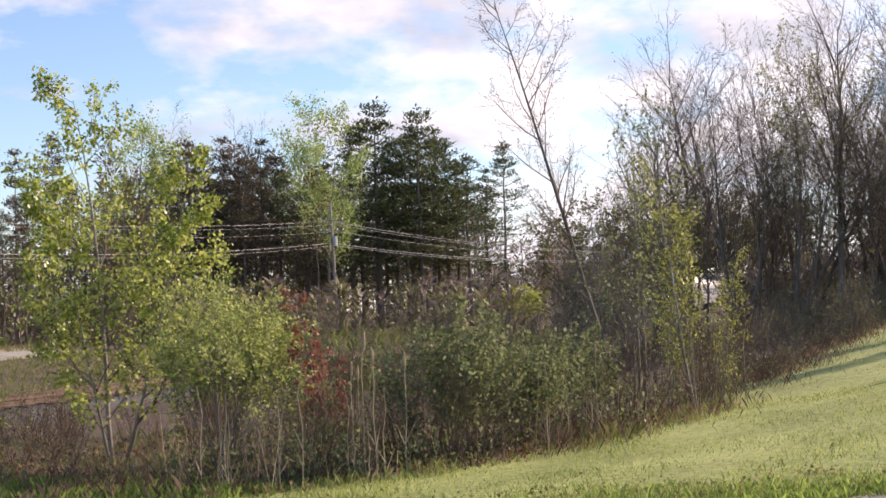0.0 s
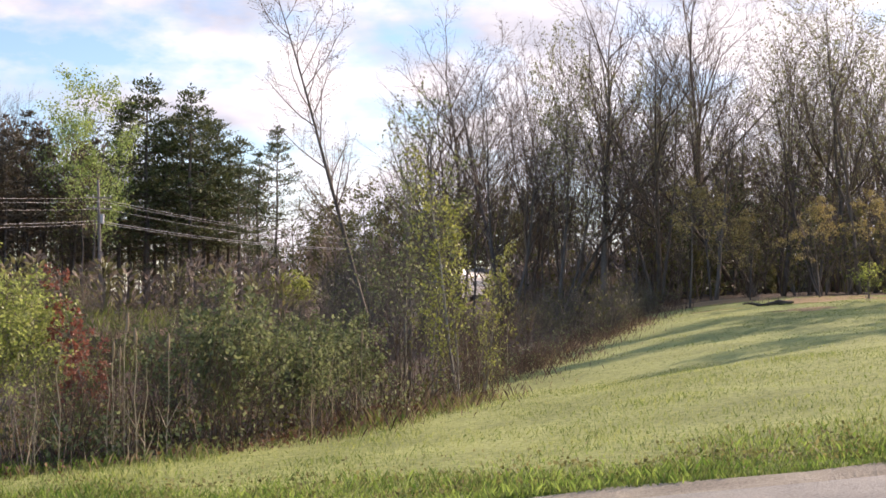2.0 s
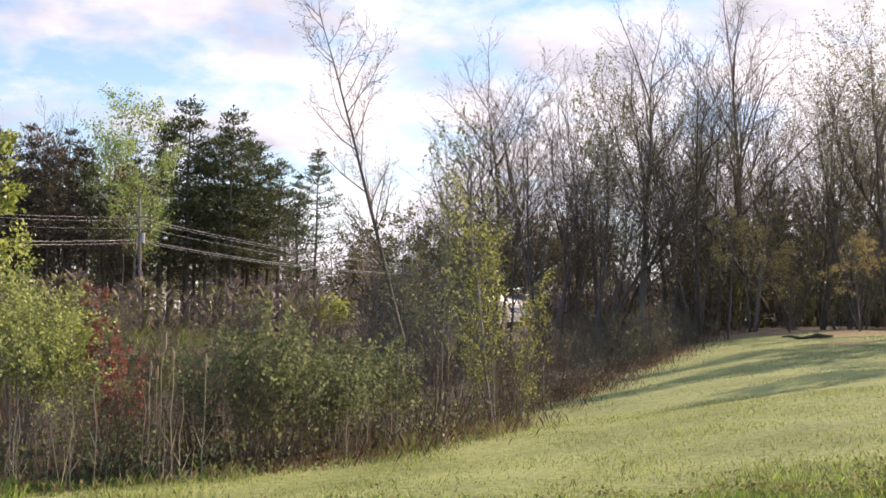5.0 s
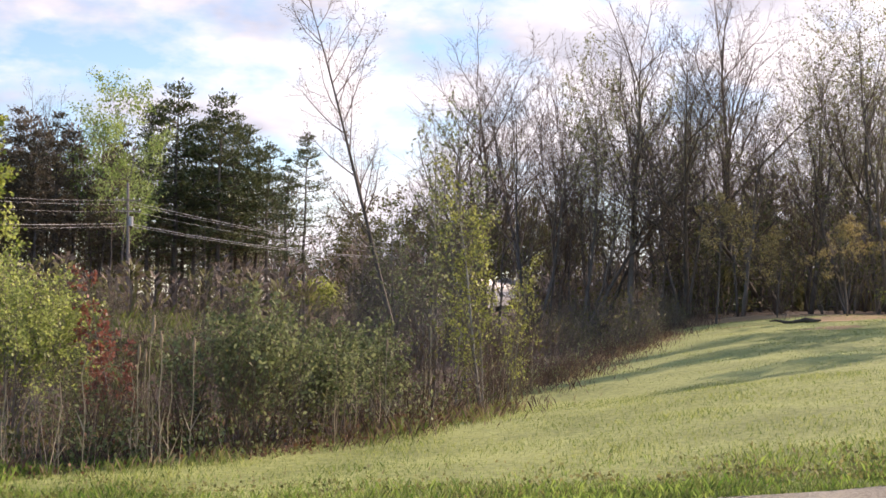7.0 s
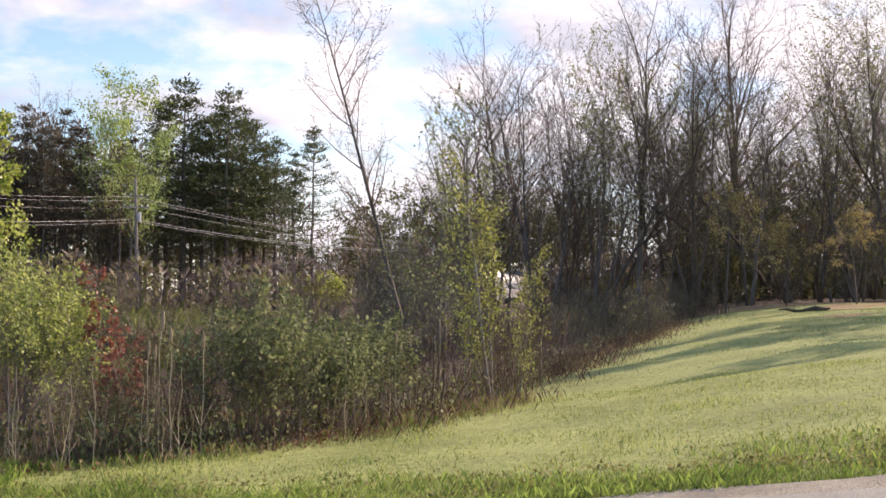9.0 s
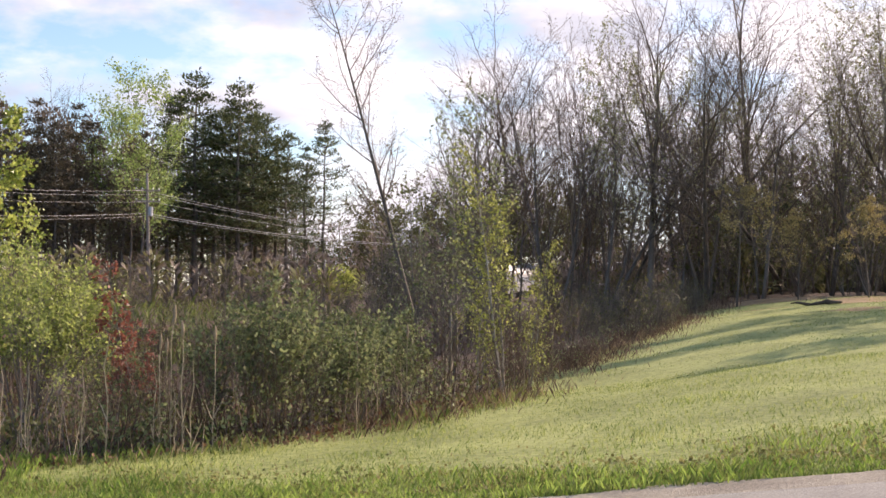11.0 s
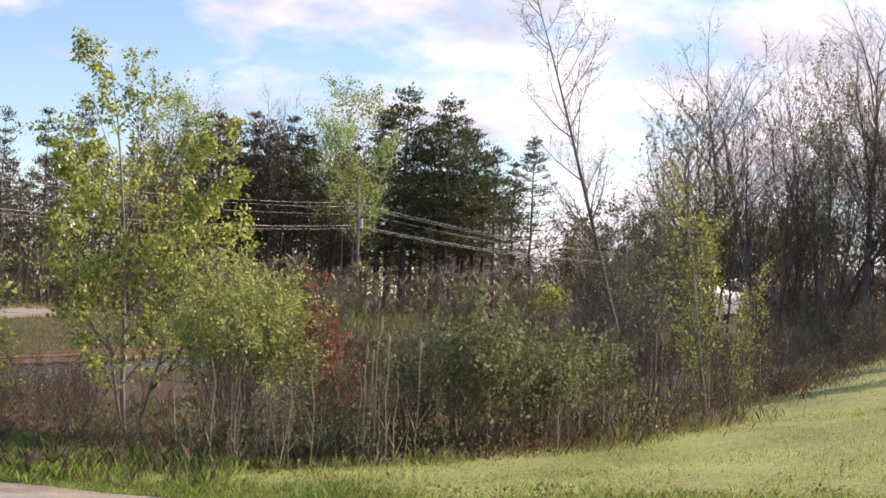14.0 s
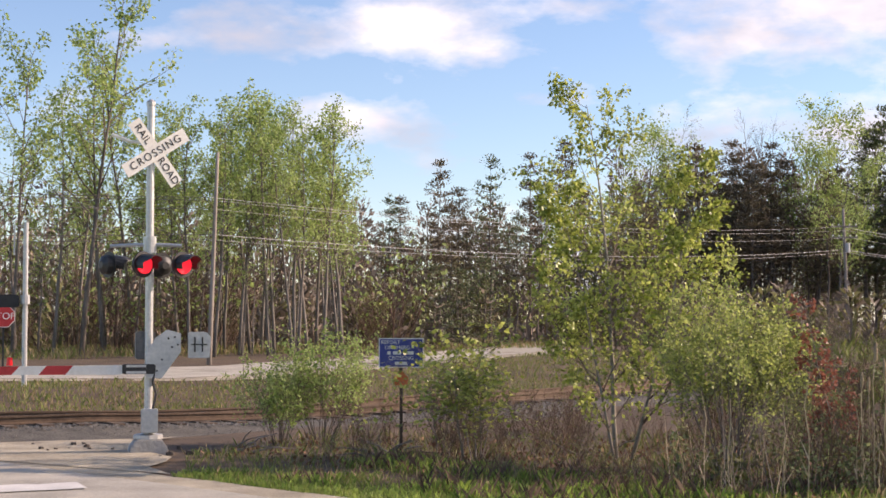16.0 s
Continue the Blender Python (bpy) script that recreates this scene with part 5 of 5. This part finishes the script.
def make_signal():
    sig = thing("crossing_signal", "silver railroad crossing signal with crossbuck, red flashers and gate", "crossing signal")
    sig.matrix_basis = Matrix.Translation(SIG) @ Matrix.Rotation(radians(41), 4, "Z")
    s = Soup()
    s.prism([(-0.32, -0.15), (0.32, -0.15), (0.3, 0.1), (0.2, 0.24), (-0.2, 0.24), (-0.3, 0.1)], -0.28, 0.28)
    part("foundation", s, CONCRETE, sig, "grey concrete footing", bevel=0.02)
    s = Soup()
    s.tube([Vector((0, 0, z)) for z in (0.2, 2.5, 5.62)], [0.068, 0.066, 0.063], 14)
    part("mast", s, STEEL, sig, smooth=False)
    s = Soup()
    s.tube([Vector((0, 0, 5.6)), Vector((0, 0, 5.66)), Vector((0, 0, 5.7))], [0.075, 0.075, 0.03], 12)
    part("mast_cap", s, STEEL, sig)
    s = Soup()
    s.tube([Vector((0, 0, 0.24)), Vector((0, 0, 0.3)), Vector((0, 0, 0.32)), Vector((0, 0, 0.62))], [0.24, 0.24, 0.11, 0.1], 10)
    part("base_flange", s, STEEL, sig, bevel=0.004)
    s = Soup()
    s.box(-0.12, -0.22, 0.34, 0.14, -0.07, 0.72)
    part("junction_box", s, STEEL, sig, "small grey junction box", bevel=0.012)
    s = Soup()
    s.tube([Vector((0.06, -0.14, 0.7)), Vector((0.11, -0.12, 0.95)), Vector((0.06, -0.12, 1.15)), Vector((0.09, -0.1, 1.3))], [0.02] * 4, 7)
    part("conduit", s, BLACK, sig)
    # crossbuck, facing the road
    for ang, words in ((33, ("CROSSING",)), (-53, ("RAIL", "ROAD"))):
        s = Soup()
        s.box(-0.61, -0.004, -0.115, 0.61, 0.004, 0.115)
        blade = part("crossbuck_blade", s, WHITE, sig, "white crossbuck blade with black letters")
        blade.matrix_basis = Matrix.Rotation(radians(16), 4, "Z") @ Matrix.Translation((0.05, -0.1 if len(words) == 1 else -0.085, 4.83)) @ Matrix.Rotation(radians(-ang), 4, "Y")
        if len(words) == 1:
            text_mesh(words[0], 0.175, BLACK, blade, Matrix.Translation((0, -0.008, 0)) @ UP, spread=1.25)
        else:
            text_mesh(words[0], 0.175, BLACK, blade, Matrix.Translation((-0.36, -0.008, 0)) @ UP)
            text_mesh(words[1], 0.175, BLACK, blade, Matrix.Translation((0.36, -0.008, 0)) @ UP)
    s = Soup()
    s.tube([Vector((0.02, -0.02, 4.98)), Vector((-0.32, 0.1, 5.02)), Vector((-0.6, 0.25, 5.14))], [0.03, 0.03, 0.03], 7)
    part("rear_crossbuck_edge", s, WHITE, sig, "edge of the rear crossbuck blade")
    # flashers
    s = Soup()
    s.tube([Vector((-0.62, 0.1, 3.32)), Vector((0.0, -0.02, 3.35)), Vector((0.5, -0.1, 3.33))], [0.03] * 3, 8)
    part("flasher_crossarm", s, STEEL, sig)
    s = Soup()
    s.tube([Vector((0, 0, 3.2)), Vector((0, 0, 3.48))], [0.11, 0.11], 10)
    part("crossarm_clamp", s, STEEL, sig, bevel=0.01)
    for x, y, yaw, m in ((-0.1, -0.2, radians(38), redlit), (0.52, -0.2, radians(36), redlit)):
        make_lamp(sig, x, y, 3.02, yaw, m)
    make_lamp(sig, -0.62, 0.12, 3.02, radians(120), REDLENS)
    make_lamp(sig, 0.2, 0.35, 3.02, radians(205), REDLENS)
    # gate mechanism
    s = Soup()
    s.box(-0.2, 0.06, 1.5, 0.1, 0.42, 1.95)
    part("gate_motor", s, CASTIRON, sig, "dark grey gate motor housing", bevel=0.02)
    s = Soup()
    s.prism([(-0.05, 1.2), (0.2, 1.2), (0.5, 1.62), (0.5, 1.92), (0.28, 1.98), (0.1, 1.85), (-0.05, 1.6)], -0.12, -0.07)
    part("counterweight_arm", s, STEEL, sig, "pale steel counterweight arm", bevel=0.008)
    for x, z in ((0.12, 1.32), (0.2, 1.5), (0.3, 1.84), (0.4, 1.86), (0.36, 1.7), (0.45, 1.74)):
        s = Soup()
        s.tube([Vector((x, -0.135, z)), Vector((x, -0.115, z))], [0.018, 0.018], 6)
        part("bolt", s, BLACK, sig)
    s = Soup()
    s.prism([(0.62, 1.52), (0.96, 1.52), (0.98, 1.86), (0.9, 1.94), (0.62, 1.94)], -0.13, -0.02)
    cw = part("counterweight", s, STEEL, sig, "pale grey counterweight plate", bevel=0.01)
    for x in (0.72, 0.84):
        s = Soup()
        s.box(x - 0.012, -0.15, 1.62, x + 0.012, -0.13, 1.86)
        part("bolt_strap", s, BLACK, cw)
    s = Soup()
    s.box(0.66, -0.15, 1.73, 0.92, -0.13, 1.75)
    part("bolt_strap", s, BLACK, cw)
    s = Soup()
    s.box(-0.42, -0.14, 1.27, 0.1, -0.02, 1.43)
    part("gate_clamp", s, BLACK, sig, "dark steel gate arm clamp", bevel=0.015)
    for z in (1.3, 1.4):
        s = Soup()
        s.box(-0.36, -0.155, z - 0.02, -0.05, -0.14, z + 0.02)
        part("clamp_rib", s, STEEL, sig)
    # striped arm
    for k in range(16):
        x1, x0 = -0.42 - 0.41 * k, -0.42 - 0.41 * (k + 1)
        s = Soup()
        h0, h1 = 0.075 - 0.002 * (k + 1), 0.075 - 0.002 * k
        sl = 0.06 if k else 0.0
        s.prism([(x0 - 0.06, 1.34 - h0), (x1 - sl, 1.34 - h1), (x1 + sl, 1.34 + h1), (x0 + 0.06, 1.34 + h0)], -0.10, -0.06)
        part("gate_arm_section", s, REDPAINT if k > 1 and k % 2 == 0 else WHITE, sig, "red reflective stripe" if k > 1 and k % 2 == 0 else "white gate arm section")
    for x in (-2.15, -4.4):
        s = Soup()
        s.tube([Vector((x, -0.08, 1.42)), Vector((x, -0.08, 1.55))], [0.05, 0.045], 10)
        part("gate_lamp", s, REDLENS, sig, "small red gate lamp")


make_signal()


# clods and debris by the signal footing
def make_debris():
    r = random.Random(4)
    for i in range(30):
        p = SIG + Vector((r.gauss(-0.2, 1.5), r.gauss(0.1, 0.45), 0))
        if (p - SIG).length < 0.45:
            continue
        s = Soup()
        k = r.uniform(0.025, 0.08)
        ring = [Vector((k * math.cos(a), k * 0.8 * math.sin(a), 0)) * r.uniform(0.7, 1.2) for a in (0, 1.05, 2.1, 3.15, 4.2, 5.25)]
        s.v += [q - Vector((0, 0, 0.03)) for q in ring] + [q * 0.7 + Vector((0, 0, k * r.uniform(0.5, 0.9))) for q in ring]
        s.f += [(j, (j + 1) % 6, 6 + (j + 1) % 6, 6 + j) for j in range(6)] + [tuple(range(6, 12))]
        ob = single("asphalt_lump", s, DEADWOOD, "dark broken asphalt lump beside the footing", "rubble", group="rubble by the signal")
        ob.location = Vector((p.x, p.y, ground_z(p.x, p.y) + 0.02))
    for az, d, n in ((-28.9, 23.6, 9), (-21.0, 24.5, 7), (-33.8, 25.2, 6)):
        s = Soup()
        for _ in range(n):
            a = r.uniform(0, 6.28)
            q = Vector((r.uniform(-0.3, 0.3), r.uniform(-0.2, 0.2), 0.02))
            e = q + Vector((math.cos(a) * r.uniform(0.4, 1.0), math.sin(a) * 0.4, r.uniform(0.05, 0.35)))
            s.tube([q, q.lerp(e, 0.5) + Vector((0, 0, 0.06)), e], [0.02, 0.014, 0.006], 5)
        ob = single("dead_branch_pile", s, GREYTWIG, "heap of bleached dead branches on the ground", "branches", "stuff")
        ob.location = on(az, d)


make_debris()


# far side mast, stop sign, information sign
def make_far_mast():
    ob = thing("far_signal_mast", "thin silver signal mast across the railway", "signal mast")
    p = on(-41.8, 43)
    ob.matrix_basis = Matrix.Translation(p) @ Matrix.Rotation(radians(40), 4, "Z")
    top = EYE.z + 43 * math.tan(radians(3.6)) - p.z
    s = Soup()
    s.tube([Vector((0, 0, -0.2)), Vector((0, 0, top))], [0.075, 0.07], 10)
    part("mast", s, STEEL, ob)
    s = Soup()
    s.tube([Vector((-0.3, 0, top - 0.9)), Vector((-0.3, 0, top - 0.1)), Vector((-0.06, 0, top - 0.1))], [0.025] * 3, 6)
    part("bracket", s, STEEL, ob)
    s = Soup()
    s.tube([Vector((0, 0, top * 0.5)), Vector((0, 0, top * 0.5 + 0.25))], [0.13, 0.13], 10)
    part("clamp", s, STEEL, ob)
    s = Soup()
    s.box(-0.7, -0.1, top * 0.48, -0.15, 0.1, top * 0.48 + 0.35)
    part("lamp_back", s, BLACK, ob, bevel=0.03)


make_far_mast()


def make_stop():
    ob = thing("stop_sign", "red octagonal stop sign on a thin dark post", "stop sign")
    p = on(-42.55, 50)
    ob.matrix_basis = Matrix.Translation(p) @ Matrix.Rotation(radians(42), 4, "Z")
    c = EYE.z + 50 * math.tan(radians(0.2)) - p.z
    s = Soup()
    s.box(-0.03, 0.0, -0.2, 0.03, 0.05, c + 0.45)
    part("post", s, BLACK, ob)
    for r, y, m in ((0.38, -0.006, WHITE), (0.355, -0.012, REDPAINT)):
        s = Soup()
        s.prism([(r * math.cos(radians(22.5 + 45 * k)), c + r * math.sin(radians(22.5 + 45 * k))) for k in range(8)], y, y + 0.005)
        part("sign_face" if m is REDPAINT else "sign_border", s, m, ob)
    text_mesh("STOP", 0.3, WHITE, ob, Matrix.Translation((0, -0.015, c)) @ UP)
    s = Soup()
    s.box(-0.25, -0.01, c + 0.5, 0.25, 0.0, c + 0.64)
    part("street_plate", s, GREENSIGN, ob, "small green plate")


make_stop()


def make_info():
    ob = thing("information_sign", "blue railroad emergency notice on a thin steel post", "sign")
    p = on(-28.05, 24.5)
    ob.matrix_basis = Matrix.Translation(p) @ Matrix.Rotation(radians(24), 4, "Z")
    c = EYE.z + 24.5 * math.tan(radians(-1.16)) - p.z
    s = Soup()
    s.box(-0.025, 0.0, -0.2, 0.025, 0.03, c + 0.2)
    part("post", s, TIE, ob, "thin dark channel post")
    s = Soup()
    s.box(-0.36, -0.012, c - 0.235, 0.36, -0.004, c + 0.235)
    plate = part("plate_border", s, WHITE, ob)
    s = Soup()
    s.box(-0.345, -0.016, c - 0.22, 0.345, -0.008, c + 0.22)
    part("plate", s, BLUE, ob, "blue sign plate")
    for i, (words, x) in enumerate((("REPORT", -0.17), ("OR EMERG", -0.06), ("", 0), ("CROSSING", 0.0), ("", 0))):
        z = c + 0.165 - 0.083 * i
        if words:
            text_mesh(words, 0.085, WHITE, ob, Matrix.Translation((x, -0.019, z)) @ UP)
        else:
            for k, w in enumerate((0.05, 0.13, 0.17) if i == 2 else (0.2,)):
                s = Soup()
                x0 = (-0.22, -0.13, 0.03)[k] if i == 2 else -0.1
                s.box(x0, -0.019, z - 0.026, x0 + w, -0.016, z + 0.026)
                part("printed_bar", s, WHITE, ob)
    s = Soup()
    s.prism([(0.0, c - 0.28), (0.12, c - 0.4), (0.1, c - 0.52), (-0.1, c - 0.52), (-0.12, c - 0.4)], -0.014, -0.006)
    part("orange_marker", s, ORANGE, ob, "faded orange marker plate")


make_info()


# fallen log on the lawn
def make_log():
    ob = thing("fallen_branch", "dark rotting branch lying on the lawn", "log")
    p = on(13.05, 50)
    ob.matrix_basis = Matrix.Translation(p) @ Matrix.Rotation(radians(-8), 4, "Z")
    s = Soup()
    s.tube([Vector((-0.8 + 0.16 * k, 0.06 * math.sin(k), 0.06 + 0.03 * math.sin(k * 1.3) + (0.06 if k > 6 else 0))) for k in range(11)], [0.02, 0.03, 0.045, 0.05, 0.04, 0.055, 0.06, 0.085, 0.09, 0.06, 0.02], 8)
    part("trunk", s, DEADWOOD, ob)
    s = Soup()
    for k in range(7):
        q = Vector((-0.5 + 0.17 * k, 0, 0.1))
        s.spike(q, q + Vector((0.1 * math.sin(k * 2.1), 0.1 * math.cos(k), 0.2 + 0.12 * (k % 3))), 0.012)
    part("twigs", s, TWIG, ob)


make_log()


# ---- train ----
def on_track(y, off=0.0):
    t = Vector((track_x(y + 1) - track_x(y - 1), 2.0, 0)).normalized()
    return Vector((track_x(y), y, track_level(y) + 0.26)), math.atan2(-t.x, t.y)


def body_section(s, prof, y0, y1):
    """A car body: a closed section across the track, drawn out along it."""
    n, k = len(s.v), len(prof)
    for y in (y0, y1):
        s.v += [Vector((x, y, z)) for x, z in prof]
    s.f += [(n + i, n + (i + 1) % k, n + k + (i + 1) % k, n + k + i) for i in range(k)]
    s.f += [tuple(n + i for i in reversed(range(k))), tuple(n + k + i for i in range(k))]


def bogie(parent, y):
    s = Soup()
    s.box(-1.15, y - 1.5, 0.35, -1.0, y + 1.5, 0.75)
    s2 = Soup()
    s2.box(1.0, y - 1.5, 0.35, 1.15, y + 1.5, 0.75)
    b = part("bogie_frame", s, BLACK, parent, "dark steel bogie frame", bevel=0.03)
    part("bogie_frame", s2, BLACK, parent, "dark steel bogie frame", bevel=0.03)
    for dy in (-1.1, 1.1):
        for x in (-0.8, 0.68):
            s = Soup()
            s.tube([Vector((x, y + dy, 0.42)), Vector((x + 0.12, y + dy, 0.42))], [0.42, 0.42], 16)
            part("wheel", s, RUST, b)


def make_cab_car():
    ob = thing("cab_car", "boxy silver railway cab car with dark windscreen and headlights", "train car", "train")
    p, a = on_track(165.0)
    ob.matrix_basis = Matrix.Translation(p) @ Matrix.Rotation(a, 4, "Z")
    s = Soup()
    body_section(s, [(-1.52, 1.0), (1.52, 1.0), (1.54, 3.75), (-1.54, 3.75)], 2.6, 17.0)
    body = part("body", s, STAINLESS, ob, "dull stainless car side", bevel=0.03)
    s = Soup()
    body_section(s, [(-1.54, 3.75), (1.54, 3.75), (1.1, 4.45), (0.5, 4.68), (-0.5, 4.68), (-1.1, 4.45)], 1.7, 17.0)
    part("roof", s, STEEL, ob, "pale shining roof")
    s = Soup()
    body_section(s, [(-1.5, 1.0), (1.5, 1.0), (1.5, 2.6), (1.2, 2.85), (-1.2, 2.85), (-1.5, 2.6)], 0.0, 2.6)
    part("nose", s, STAINLESS, ob, "blunt grey nose", bevel=0.08)
    s = Soup()
    body_section(s, [(-1.5, 2.8), (1.5, 2.8), (1.5, 3.75), (-1.5, 3.75)], 1.7, 2.6)
    part("cab_front", s, STEEL, ob, bevel=0.03)
    for x in (-0.75, 0.75):
        s = Soup()
        s.box(x - 0.6, 1.66, 2.98, x + 0.6, 1.7, 3.6)
        part("windscreen", s, GLASS, ob, "dark windscreen pane")
    for x in (-0.2, 0.2):
        s = Soup()
        s.tube([Vector((x, -0.03, 2.3)), Vector((x, 0.02, 2.3))], [0.08, 0.08], 12)
        part("headlight", s, lit, ob, "lit headlight")
    for sx in (-1, 1):
        # solid dark panel paints the shade inside the open doorway
        s = Soup()
        s.box(sx * 1.5, 6.5, 1.3, sx * 1.56, 9.0, 3.4)
        part("side_door", s, GLASS, ob, "dark panel for the shaded inside of the open side door")
        s = Soup()
        s.box(sx * 1.5, 3.2, 2.7, sx * 1.56, 4.2, 3.5)
        part("cab_window", s, GLASS, ob, "dark cab side window")
    s = Soup()
    s.box(-1.4, -0.25, 0.35, 1.4, 0.1, 1.0)
    part("pilot", s, BLACK, ob, "black front pilot plate", bevel=0.05)
    for y in (3.4, 13.6):
        bogie(ob, y)


def make_coach():
    ob = thing("passenger_coach", "rounded stainless passenger coach with window band", "train car", "train")
    prof = [(-1.55, 1.0), (1.55, 1.0), (1.58, 2.2), (1.5, 3.2), (1.15, 3.75), (0.5, 4.0), (-0.5, 4.0), (-1.15, 3.75), (-1.5, 3.2), (-1.58, 2.2)]
    s = Soup()
    body_section(s, prof, 0.0, 25.5)
    part("body", s, STAINLESS, ob, "dull stainless coach body", bevel=0.03)
    for sx in (-1, 1):
        for k in range(11):
            s = Soup()
            s.box(sx * 1.5, 2.6 + 1.9 * k, 2.15, sx * 1.6, 4.0 + 1.9 * k, 2.8)
            part("window", s, GLASS, ob, "dark coach window")
    for y in (3.2, 22.3):
        bogie(ob, y)
    return ob


make_cab_car()
coach = make_coach()
for i, y in enumerate((182.5, 208.5, 234.5)):
    p, a = on_track(y)
    m = Matrix.Translation(p) @ Matrix.Rotation(a, 4, "Z")
    if i:
        copy_thing(coach, m)
    else:
        coach.matrix_basis = m
